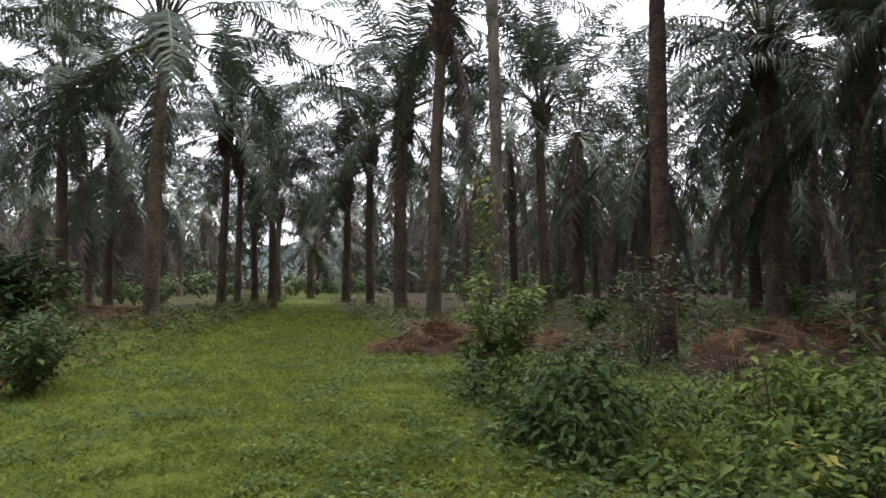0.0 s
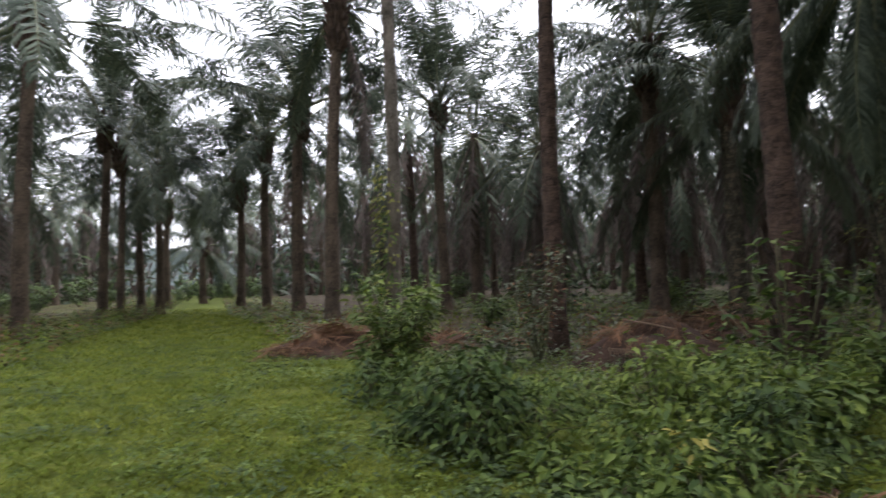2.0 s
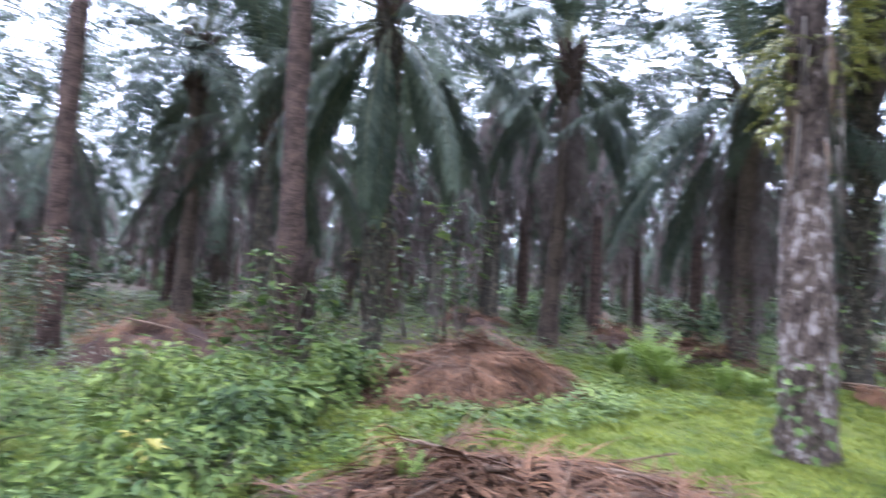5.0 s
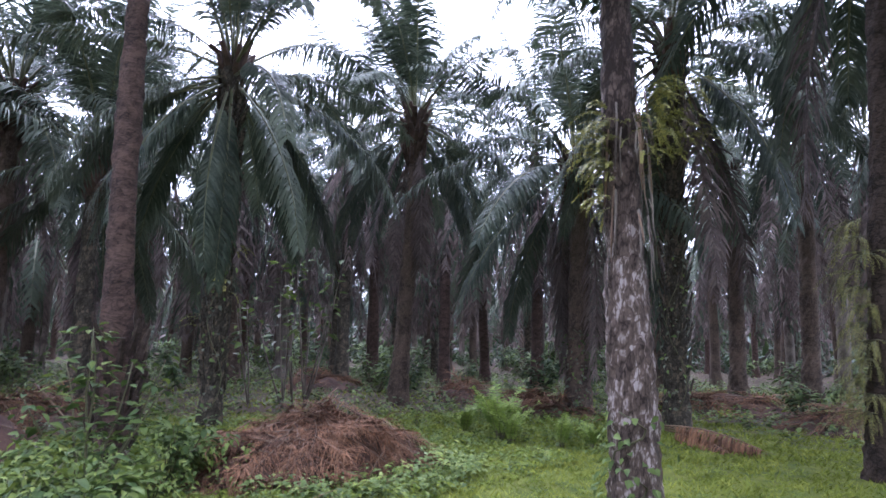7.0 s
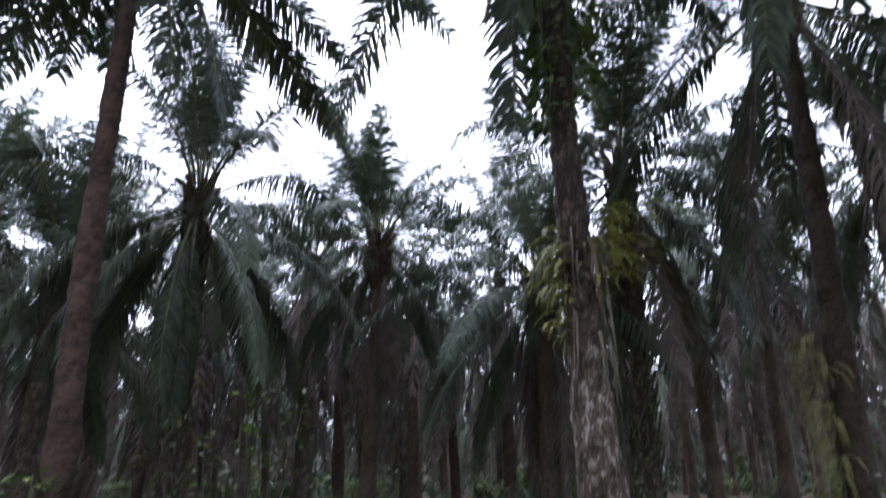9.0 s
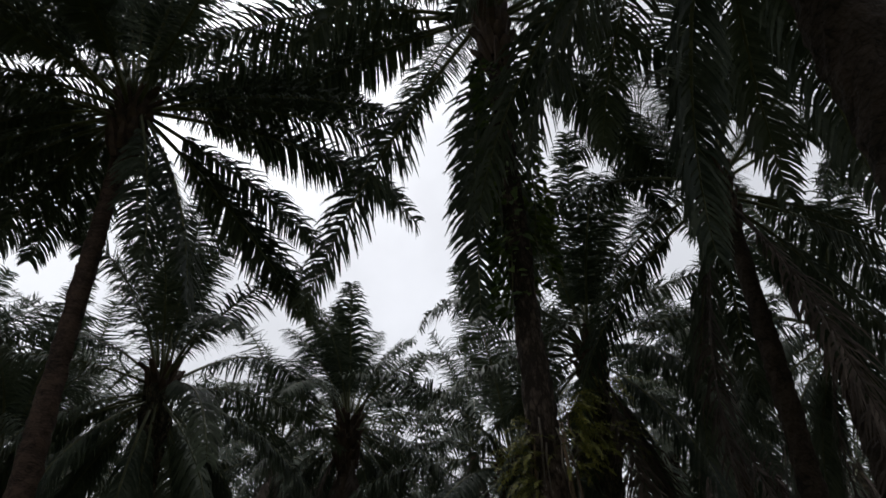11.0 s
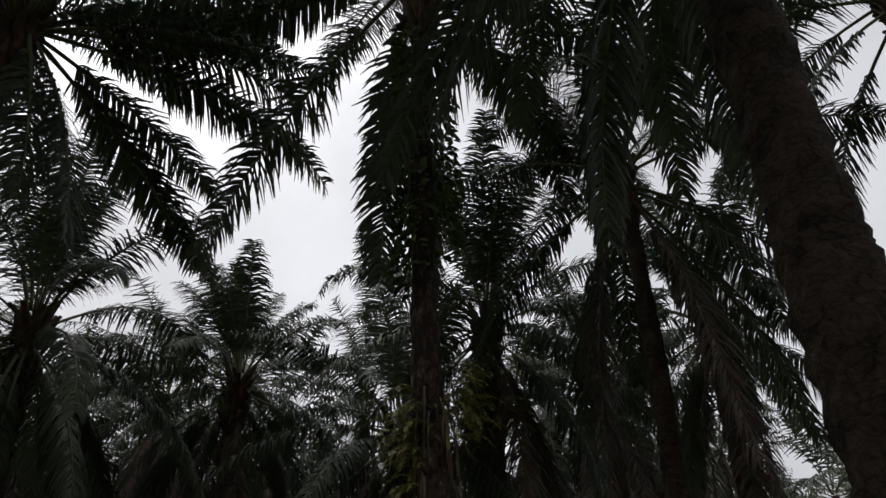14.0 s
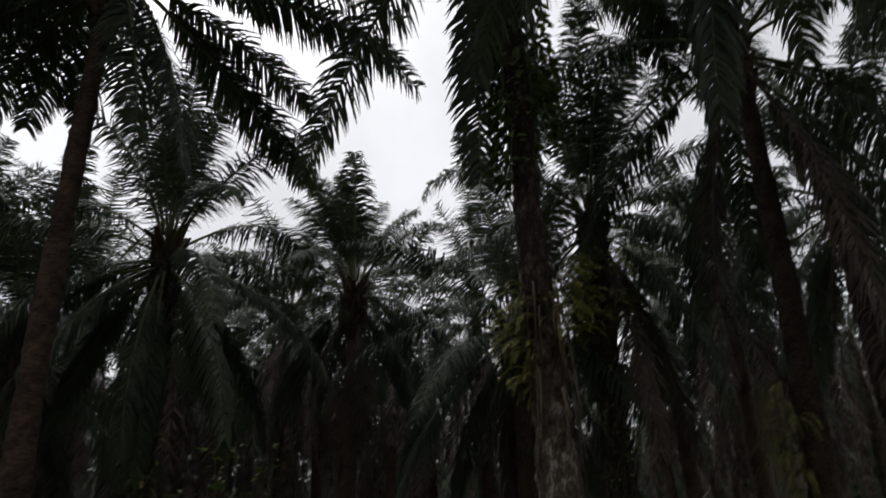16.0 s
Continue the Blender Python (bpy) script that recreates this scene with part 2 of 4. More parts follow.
# ---- mesh helpers ----
class Soup:
    """Vertices and faces gathered in plain lists."""

    def __init__(self):
        self.v, self.f, self.m = [], [], []

    def strip(self, points, sides, mat=0):
        """A ribbon along points; sides are the half-width vectors."""
        b = len(self.v)
        for p, s in zip(points, sides):
            self.v.append(p - s)
            self.v.append(p + s)
        for i in range(len(points) - 1):
            k = b + 2 * i
            self.f.append((k, k + 1, k + 3, k + 2))
            self.m.append(mat)

    def tube(self, points, radii, sides=5, mat=0, flat=1.0, cap=True):
        """A round rod along points."""
        b, n = len(self.v), len(points)
        for i, p in enumerate(points):
            d = (points[min(i + 1, n - 1)] - points[max(i - 1, 0)]).normalized()
            ref = Vector((0, 0, 1)) if abs(d.z) < 0.9 else Vector((0, 1, 0))
            a = d.cross(ref).normalized()
            c = a.cross(d)
            for k in range(sides):
                w = 2 * math.pi * k / sides
                self.v.append(p + radii[i] * (math.cos(w) * a + math.sin(w) * c * flat))
        for i in range(n - 1):
            for k in range(sides):
                j = (k + 1) % sides
                self.f.append((b + i * sides + k, b + i * sides + j, b + (i + 1) * sides + j, b + (i + 1) * sides + k))
                self.m.append(mat)
        if cap:
            self.f.append(tuple(b + (n - 1) * sides + k for k in range(sides)))
            self.m.append(mat)
            self.f.append(tuple(b + k for k in reversed(range(sides))))
            self.m.append(mat)

    def add(self, other, m, mats=None):
        """Another soup, moved by m."""
        b = len(self.v)
        self.v.extend(m @ p for p in other.v)
        self.f.extend(tuple(b + i for i in f) for f in other.f)
        self.m.extend(other.m if mats is None else (mats[k] for k in other.m))

    def mesh(self, name, mats, smooth=False):
        me = bpy.data.meshes.new(name)
        me.from_pydata([tuple(p) for p in self.v], [], self.f)
        for m in mats:
            me.materials.append(m)
        me.polygons.foreach_set("material_index", self.m)
        me.polygons.foreach_set("use_smooth", [smooth] * len(self.f))
        me.update()
        return me


def child(name, me, parent, m=None, label=""):
    ob = new(name, me)
    ob.parent = parent
    if m is not None:
        ob.matrix_basis = m
    if label:
        ob["label"] = label
    return ob


def split(soup, names, mats):
    """The two materials of a soup as two meshes."""
    out = []
    for k in (0, 1):
        s, index = Soup(), {}
        for f, m in zip(soup.f, soup.m):
            if m == k:
                for i in f:
                    if i not in index:
                        index[i] = len(s.v)
                        s.v.append(soup.v[i])
                s.f.append(tuple(index[i] for i in f))
                s.m.append(0)
        out.append(s.mesh(names[k], [mats[k]], k == 0))
    return out


def two_part(name, meshes, parent, m, label=""):
    """A stalk with its fringe of leaflets as a sub-part."""
    stalk = child(name, meshes[0], parent, m, label)
    tagged(child("leaflet_fringe", meshes[1], stalk), kind="stuff")
    return stalk


def leaf_mesh(name, place, ahead, up, length, width, mats, which=None, fold=0.12, droop=0.25, plain=False):
    """Many ovate folded leaves in one mesh. place, ahead and up are rows of vectors."""
    k = len(place)
    ahead = ahead / np.linalg.norm(ahead, axis=1, keepdims=True)
    side = np.cross(ahead, up)
    side /= np.linalg.norm(side, axis=1, keepdims=True) + 1e-9
    nor = np.cross(side, ahead)
    ln, wd = length[:, None], width[:, None]
    def at_leaf(u, w, lift):
        return place + ahead * ln * u + side * wd * w + nor * (wd * lift - ln * droop * u * u)

    if plain:
        v = np.stack([at_leaf(0, 0, 0), at_leaf(0.42, -0.45, fold), at_leaf(0.42, 0.45, fold), at_leaf(1, 0, 0)], 1).reshape(-1, 3)
        tri = ((np.arange(k) * 4)[:, None, None] + np.array([[0, 2, 1], [1, 2, 3]])).reshape(-1, 3)
        return tri_mesh(name, v, tri, mats, None if which is None else np.repeat(which, 2))
    v = np.stack([at_leaf(0, 0, 0), at_leaf(0.3, -0.5, fold), at_leaf(0.32, 0, -fold), at_leaf(0.3, 0.5, fold),
                  at_leaf(0.66, -0.36, fold), at_leaf(0.68, 0, -fold * 0.6), at_leaf(0.66, 0.36, fold), at_leaf(1, 0, 0)], 1).reshape(-1, 3)
    b = (np.arange(k) * 8)[:, None, None]
    tri = (b + np.array([[0, 2, 1], [0, 3, 2], [1, 2, 5], [1, 5, 4], [2, 3, 6], [2, 6, 5], [4, 5, 7], [5, 6, 7]])).reshape(-1, 3)
    return tri_mesh(name, v, tri, mats, None if which is None else np.repeat(which, 8))


def tri_mesh(name, v, tri, mats, which=None, smooth=True):
    me = bpy.data.meshes.new(name)
    me.vertices.add(len(v))
    me.vertices.foreach_set("co", np.asarray(v, np.float32).ravel())
    me.loops.add(len(tri) * 3)
    me.loops.foreach_set("vertex_index", np.asarray(tri, np.int32).ravel())
    me.polygons.add(len(tri))
    me.polygons.foreach_set("loop_start", np.arange(0, len(tri) * 3, 3, dtype=np.int32))
    me.polygons.foreach_set("use_smooth", np.full(len(tri), smooth))
    for m in mats:
        me.materials.append(m)
    if which is not None:
        me.polygons.foreach_set("material_index", np.asarray(which, np.int32))
    me.update(calc_edges=True)
    return me


# ---- oil palms ----
def frond_soup(rng, length=5.8, elev=40, droop=70, pairs=85, leaf=0.8, cuts=3, hang=0.5, dead=False, wide=0.024, power=1.25):
    """One pinnate frond that starts at the origin and reaches out along +x, bent down by its weight."""
    s = Soup()
    steps = 12 if cuts > 2 else 6
    pts, angs, p = [], [], Vector((0, 0, 0))
    sway = rng.uniform(-0.12, 0.12)
    for i in range(steps + 1):
        u = i / steps
        a = radians(max(-89, elev - droop * u ** power))
        y = sway * u * u
        pts.append(p.copy())
        angs.append((a, y))
        p = p + Vector((math.cos(a) * math.cos(y), math.cos(a) * math.sin(y), math.sin(a))) * (length / steps)
    rad = [0.048 * (1 - u / steps) ** 0.8 + 0.006 for u in range(steps + 1)]
    rad = [r * min(1.0, length / 4.0) for r in rad]
    s.tube(pts, rad, 3 if cuts < 3 else 5, 0, 0.7)
    for k in range(pairs):
        u = 0.2 + 0.8 * (k + rng.uniform(0, 0.6)) / pairs
        f = min(u, 0.999) * steps
        i = int(f)
        base = pts[i].lerp(pts[i + 1], f - i)
        a, y = angs[i]
        t = Vector((math.cos(a) * math.cos(y), math.cos(a) * math.sin(y), math.sin(a)))
        side0 = Vector((-math.sin(y), math.cos(y), 0))
        up = t.cross(side0) * -1
        if up.z < 0 and abs(a) < 1.5:
            up = -up
        v = (u - 0.2) / 0.8
        size = leaf * (0.35 + 0.65 * min(1, v / 0.25)) * (1 - 0.62 * max(0, (v - 0.5) / 0.5) ** 1.3)
        for sg in (-1, 1):
            if dead and rng.random() < 0.25:
                continue
            ln = size * rng.uniform(0.88, 1.1)
            d = (side0 * sg * 0.9 + t * rng.uniform(0.3, 0.65) + up * rng.uniform(-0.45, 0.6)).normalized()
            w = wide * rng.uniform(0.8, 1.25)
            q, ps, ss = base.copy(), [], []
            ps.append(q.copy())
            for c in range(cuts):
                ps_dir = (d + Vector((0, 0, -1)) * hang * ((c + 0.5) / cuts) ** 1.1 * rng.uniform(1.0, 2.2)).normalized()
                q = q + ps_dir * (ln / cuts)
                ps.append(q.copy())
            for c in range(cuts + 1):
                g = (1 - c / cuts)
                seg = (ps[min(c + 1, cuts)] - ps[max(c - 1, 0)]).normalized()
                wv = seg.cross(up if abs(seg.dot(up)) < 0.95 else side0).normalized()
                ss.append(wv * w * (0.75 if c == 0 else 1.0 if g > 0.5 else 0.8 if g > 0.01 else 0.12))
            s.strip(ps, ss, 1)
    return s


# frond kinds by age: spear, rising, spread, level, drooping, hanging, dry
KINDS = [(80, 24, 0.4), (64, 50, 0.6), (44, 66, 0.8), (20, 66, 1.0), (-10, 60, 1.5), (-40, 44, 2.2), (-66, 22, 1.6)]
# the same ages in crowns that are seen whole: long ribs that arch over and droop at the tip
ARCHED = [(82, 30, 0.4), (66, 84, 0.7), (50, 104, 0.9), (28, 92, 1.1), (6, 76, 1.2), (-26, 56, 1.2), (-66, 22, 1.3)]


def fronds(grade):
    """Frond shapes of every age; grade 0 is the finest."""
    out, rng = [], random.Random(11)
    for kind, (elev, droop, hang) in enumerate(ARCHED if grade else KINDS):
        row = []
        for k in range((3, 2, 1, 3)[grade]):
            row.append(frond_soup(rng, rng.uniform(5.7, 6.8) * (0.75 if kind == 0 else 0.9 if kind > 4 else 1), elev + rng.uniform(-6, 6), droop + rng.uniform(-8, 10), (108, 54, 26, 76)[grade],
                                  0.92, (3, 1, 1, 2)[grade], hang, kind == 6, (0.0245, 0.036, 0.07, 0.03)[grade]))
        out.append(row)
    return out


FINE, COARSE, FAR, MEDIUM = fronds(0), fronds(1), fronds(2), fronds(3)
def frond_meshes(kinds):
    return [[split(s, ("frond", "leaflet_fringe"), (M_RACHIS if k < 6 else M_DEADLEAF, M_LEAFLET if k < 6 else M_DEADLEAF)) for s in row] for k, row in enumerate(kinds)]


FROND_MESH, FROND_MEDIUM = frond_meshes(FINE), frond_meshes(MEDIUM)


def crown_plan(rng, count, skirt=0.12):
    """Kinds, turns and tilts of a crown's fronds, youngest first; skirt is the share of dry hanging ones."""
    plan = []
    for i in range(count):
        u = i / (count - 1)
        kind = 6 if u > 1 - skirt else max(0, min(5, int((u / (1 - skirt)) ** 0.9 * 6.0 + rng.uniform(-0.3, 0.3))))
        plan.append((kind, i * 137.5 + rng.uniform(-14, 14), rng.uniform(-7, 7), u))
    return plan


def trunk_mesh(rng, height, radius, mat, sides=24, step=0.08, relief=0.17, scars=8, taper=0.22, foot=0.42, swell=0.7):
    """A trunk with a spiral lattice of leaf scars, a swollen foot and a slight wander."""
    rings = int(height / step)
    z = np.linspace(0, height, rings + 1)[:, None]
    w = (np.arange(sides) * 2 * math.pi / sides)[None, :]
    ph = rng.uniform(0, 6)
    r = radius * (1 + foot * np.exp(-z / swell) - taper * z / height)
    lat = np.abs(np.sin(scars / 2 * w + z * 9.5 + ph)) * np.abs(np.sin(scars / 2 * w - z * 9.5))
    rough = np.array([[noise.noise(Vector((math.cos(a) * 2.2, math.sin(a) * 2.2, zz * 3.1 + ph))) for a in w[0]] for zz in z[:, 0]])
    saw = (z * 7.5 + 0.5 * w / math.pi + 0.35 * rough) % 1.0
    r = r * (1 + relief * (lat - 0.5) + 0.16 * rough + 0.09 * (saw - 0.5) + 0.05 * np.sin(z * 2.3 + ph))
    bx, by = 0.05 * np.sin(z * 0.5 + ph) - 0.05 * math.sin(ph), 0.05 * np.cos(z * 0.43 + ph) - 0.05 * math.cos(ph)
    v = np.stack([bx + r * np.cos(w), by + r * np.sin(w), np.broadcast_to(z, r.shape) - 0.08], -1).reshape(-1, 3)
    i, k = np.meshgrid(np.arange(rings), np.arange(sides), indexing="ij")
    a, b = i * sides + k, i * sides + (k + 1) % sides
    quad = np.stack([a, b, b + sides, a + sides], -1).reshape(-1, 4)
    tri = np.concatenate([quad[:, [0, 1, 2]], quad[:, [0, 2, 3]]])
    return tri_mesh("trunk", v, tri, [mat])


def stub_soup(rng, radius, count=46, deep=1.5, size=1.0):
    """Cut petiole bases packed round the top of a trunk."""
    s = Soup()
    for i in range(count):
        u = i / count
        w = radians(i * 137.5)
        z = 0.25 - deep * u
        out = Vector((math.cos(w), math.sin(w), 0))
        a = out * radius * 0.7 + Vector((0, 0, z - 0.25))
        b = out * (radius * 1.1 + 0.05) + Vector((0, 0, z))
        c = out * (radius * 1.25 + size * rng.uniform(0.1, 0.32) * (1 - 0.5 * u)) + Vector((0, 0, z + rng.uniform(0.15, 0.35)))
        s.tube([a, b, c], [0.1 * size, 0.1 * size, 0.06 * size], 5, 0, 0.6)
    return s


def palm(x, y, height, radius, seed, tilt=(0, 0), count=34, bark=None, label="", boots=1.5, skirt=0.1, bare=(), extra=(), grown=(), cut=(), shed=(), reach=0.9, foot=0.42, swell=0.7, bases=0, boot=0):
    """A full oil palm: trunk, cut leaf bases and each frond. tilt moves the crown sideways by metres."""
    rng = random.Random(seed)
    root = new("oil_palm")
    root.matrix_basis = pose(x, y, 0, -math.degrees(math.atan2(tilt[1], height)), math.degrees(math.atan2(tilt[0], height)), 0)
    tagged(root, label or "tall oil palm with scarred trunk and arching green fronds", "palm tree", "oil palms of the plantation")
    child("trunk", trunk_mesh(rng, height, radius, bark or M_BARK, foot=foot, swell=swell), root)
    if bases:
        child("bark_sheath", stub_soup(random.Random(seed), radius * 0.92, bases, height - 1.0, 0.55).mesh("bark_sheath", [bark or M_BARK]), root, pose(0, 0, height - 0.6), "dark weathered stubs of old leaf bases")
    if boot:
        child("foot_sheath", stub_soup(random.Random(seed + 1), radius * (0.9 + foot), boot, 1.5, 0.5).mesh("foot_sheath", [M_DARK_BARK]), root, pose(0, 0, 1.45), "dark blocky remains of old leaf bases")
    child("leaf_base_collar", stub_soup(rng, radius, int(30 * boots), boots).mesh("leaf_base_collar", [M_STUB]), root, pose(0, 0, height), "cut brown petiole stubs")
    plan = crown_plan(rng, count, skirt)
    plan = [p for p in plan if not any(k0 <= p[0] <= k1 and abs((p[1] - a + 180) % 360 - 180) < w for k0, k1, a, w in bare)]
    plan = [p for k, p in enumerate(plan) if k not in cut]
    plan = [p for p in plan if not any(k0 <= p[0] <= k1 and abs((p[1] - a + 180) % 360 - 180) < w for k0, k1, a, w in shed)]
    plan += [(k, a, tip, k / 6) for k, a, tip in extra]
    for kind, az, tip, u in plan:
        two_part("frond", (FROND_MESH if math.hypot(x, y) < 20 else FROND_MEDIUM)[kind][rng.randrange(3)], root, pose(0, 0, height + 0.35 - 0.9 * u, 0, 0, az) @ pose(0.12, 0, 0, 0, -tip, 0) @ Matrix.Diagonal((reach, reach, reach, 1)),
                 "dry brown hanging frond" if kind == 6 else "")
    for az, rise, droop, bend, length in grown:
        soup = frond_soup(rng, length, rise, droop, 104, 0.86, 3, 0.9, False, 0.0235, bend)
        two_part("frond", split(soup, ("frond", "leaflet_fringe"), (M_RACHIS, M_LEAFLET)), root, pose(0, 0, height, 0, 0, az) @ pose(0.12, 0, 0))
    return root


rng = random.Random(17)
CURTAIN = [[frond_soup(rng, rng.uniform(4.2, 6.4), rng.uniform(-84, -70), 8, pairs, 0.75, 2, 3.4, False, wide) for k in range(4)] for pairs, wide in ((22, 0.032), (11, 0.07))]
CROWN_MESH, CROWN_FAR, TRUNK_FAR = [], [], []
for seed in range(5):
    rng = random.Random(100 + seed)
    for kit, out, many in ((COARSE, CROWN_MESH, 31), (FAR, CROWN_FAR, 22)):
        s = Soup()
        for kind, az, tip, u in crown_plan(rng, many, 0.2):
            s.add(rng.choice(kit[kind]), pose(0, 0, 0.35 - 0.9 * u, 0, 0, az) @ pose(0.12, 0, 0, 0, -tip, 0), (0, 1) if kind < 6 else (2, 2))
        for k in range(10):
            s.add(CURTAIN[0 if kit is COARSE else 1][k % 4], pose(0, 0, -0.5, 0, 0, k * 137.5 + rng.uniform(-20, 20)) @ pose(0.15, 0, 0, 0, rng.uniform(-9, 9), 0), (2, 2) if k % 3 else (0, 1))
        out.append(s.mesh("crown", [M_RACHIS, M_LEAFLET, M_DEADLEAF]))
    TRUNK_FAR.append(trunk_mesh(rng, 10.0, 0.27, (M_BARK, M_RED_BARK, M_MOSSY, M_BARK, M_GREY_BARK)[seed], 8, 0.5))


def far_palm(x, y, height, seed, distance):
    rng = random.Random(seed)
    root = new("oil_palm")
    root.matrix_basis = pose(x, y, 0, rng.uniform(-2, 2), rng.uniform(-2, 2), rng.uniform(0, 360))
    tagged(root, "oil palm deeper in the plantation with a dark trunk", "palm tree", "oil palms of the plantation")
    child("trunk", TRUNK_FAR[seed % 5], root, Matrix.Diagonal((1, 1, height / 10, 1)))
    child("crown", (CROWN_MESH if distance < 29.5 else CROWN_FAR)[(seed * 7) % 5], root, pose(0, 0, height))
    return root


# ---- ground ----
LANE_A, LANE_B = Vector((-2.3, 8.0)), Vector((-8.15, 40.0))


def lane_offset(x, y):
    """Metres to the right of the lane's middle line."""
    d = (LANE_B - LANE_A).normalized()
    return (x - LANE_A.x) * d.y - (y - LANE_A.y) * d.x


def lane_half(y):
    """Half the lane's grassy width, which shrinks along the way."""
    return 2.75 - 1.25 * max(0.0, min(1.0, (y - 9) / 20))


def height_at(x, y):
    return 0.06 * noise.noise(Vector((x * 0.3, y * 0.3, 3.0))) + 0.02 * noise.noise(Vector((x * 1.4, y * 1.4, 7.0)))


def ground():
    n = 170
    s, lit = Soup(), []
    for j in range(n + 1):
        for i in range(n + 1):
            x, y = 2 * i / n - 1, 2 * j / n - 1
            x, y = 14 * x + 700 * x ** 5, 14 * y + 700 * y ** 5
            s.v.append(Vector((x, y, height_at(x, y))))
            o = lane_offset(x, y)
            clear = max(0.0, 1 - math.hypot(x - 10.0, y - 1.8) / 10.5, 1.15 - math.hypot(x - 8.2, y - 8.0) / 5.0)
            lit.append(max(0.0, min(1.0, (abs(o) - lane_half(y) - 0.3) / 3.0)) * (0.85 if o > 0 else 0.6) - 0.95 * clear)
    for j in range(n):
        for i in range(n):
            k = j * (n + 1) + i
            s.f.append((k, k + 1, k + n + 2, k + n + 1))
            s.m.append(0)
    me = s.mesh("ground", [M_FLOOR], True)
    att = me.attributes.new("litter", "FLOAT", "POINT")
    att.data.foreach_set("value", lit)
    return tagged(new("ground", me), "short green grass with brown litter under the palms", "ground", kind="structure")


ground()

# ---- palms that stand near the way ----
# x, y, height, trunk radius, crown shift, bark, collar length, skirt, label
NEAR = [
    (-9.04, 20.32, 9.6, 0.22, (0.2, 0.1), M_BARK, 1.4, 0.02, "tall oil palm on the lane's edge with full crown"),
    (-15.56, 30.5, 8.1, 0.2, (0.15, 0), M_BARK, 1.5, 0.1, ""),
    (-10.4, 30.9, 8.9, 0.2, (0.15, 0), M_BARK, 1.5, 0.1, ""),
    (-8.9, 34.4, 7.2, 0.2, (0, 0), M_BARK, 1.5, 0.1, ""),
    (-0.21, 21.06, 10.7, 0.22, (0.34, 0), M_BARK, 1.9, 0.06, "oil palm with shaggy brown collar beside a frond heap"),
    (-1.6, 26.5, 8.6, 0.24, (0.2, 0), M_BARK, 1.6, 0.05, "oil palm with open crown of long arching fronds"),
    (1.48, 17.83, 11.6, 0.19, (0, 0), M_GREY_BARK, 1.2, 0.05, "slender grey oil palm with vine on its foot"),
    (4.24, 25.5, 8.2, 0.2, (-0.15, 0), M_BARK, 1.0, 0.05, "dark oil palm with upright pale green fronds"),
    (3.82, 10.94, 11.4, 0.162, (-0.05, 0), M_RED_BARK, 1.2, 0.05, "slender red-brown oil palm behind a shrub"),
    (9.83, 18.85, 8.5, 0.25, (-0.1, 0.05), M_BARK, 1.8, 0.1, "oil palm with dark collar and wide crown"),
    (5.98, 7.7, 11, 0.168, (-0.26, 0.17), M_RED_BARK, 1.3, 0.0, "red-brown ringed oil palm by the leafy thicket"),
    (9.6, 9.95, 7.42, 0.19, (-0.05, 0.05), M_MOSSY, 0.4, 0.04, "mossy oil palm with a heavy hanging skirt"),
    (16.35, 9.9, 8.6, 0.24, (0.1, -0.2), M_BARK, 1.6, 0.1, "oil palm with red-brown collar and drooping skirt"),
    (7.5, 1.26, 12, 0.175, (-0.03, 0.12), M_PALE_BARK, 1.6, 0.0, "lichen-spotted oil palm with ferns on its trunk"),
    (15.62, 2.17, 8.9, 0.24, (0, -0.07), M_MOSSY, 1.2, 0.1, "fern-hung oil palm with thick mossy trunk"),
    (11.08, -1.22, 9.6, 0.18, (-0.03, -0.34), M_DARK_BARK, 1.4, 0.05, "oil palm with a drape of hanging ferns"),
    (4.75, -2.2, 10.4, 0.33, (-0.05, -0.1), M_DARK_BARK, 1.6, 0.0, "thick leaning oil palm with rough dark trunk"),
    (17.2, 4.9, 6.8, 0.3, (0, 0), M_BARK, 1.5, 0.2, ""),
    (19, -3.6, 9.5, 0.27, (-0.06, -0.3), M_BARK, 1.5, 0.1, ""),
    (27.5, 1.9, 9.4, 0.3, (0, 0), M_BARK, 1.5, 0.15, ""),
    (-10.3, 36.3, 6.6, 0.2, (0, 0), M_BARK, 1.4, 0.06, "lower oil palm of the row along the lane"),
    (-10.4, 42, 6.4, 0.2, (0, 0), M_BARK, 1.4, 0.06, "lower oil palm of the row along the lane"),
    (-4.8, 33.2, 6.3, 0.2, (0, 0), M_BARK, 1.4, 0.06, "lower oil palm of the row along the lane"),
    (-3.3, 31.1, 7.9, 0.2, (0, 0), M_BARK, 1.5, 0.08, "oil palm of the row along the lane"),
    (-10.2, 51.5, 4.6, 0.25, (0, 0), M_BARK, 1.2, 0.0, "young oil palm at the far end of the lane"),
    (10.77, 16.17, 6.6, 0.24, (0, 0), M_MOSSY, 1.5, 0.06, ""),
    (-15.6, 26.7, 9.7, 0.24, (0.1, 0.0), M_BARK, 1.5, 0.06, "oil palm of the row beyond the lane"),
    (23.6, -0.5, 10.0, 0.27, (0.0, 0.0), M_BARK, 1.5, 0.1, ""),
    (10.41, -7.20, 12.13, 0.25, (0.0, 0.0), M_BARK, 1.5, 0.05, "oil palm with long fronds behind a thick leaning trunk"),
    (-9.35, 30.0, 7.4, 0.15, (0.0, 0.0), M_BARK, 1.2, 0.05, "slender oil palm of the row along the lane"),
]
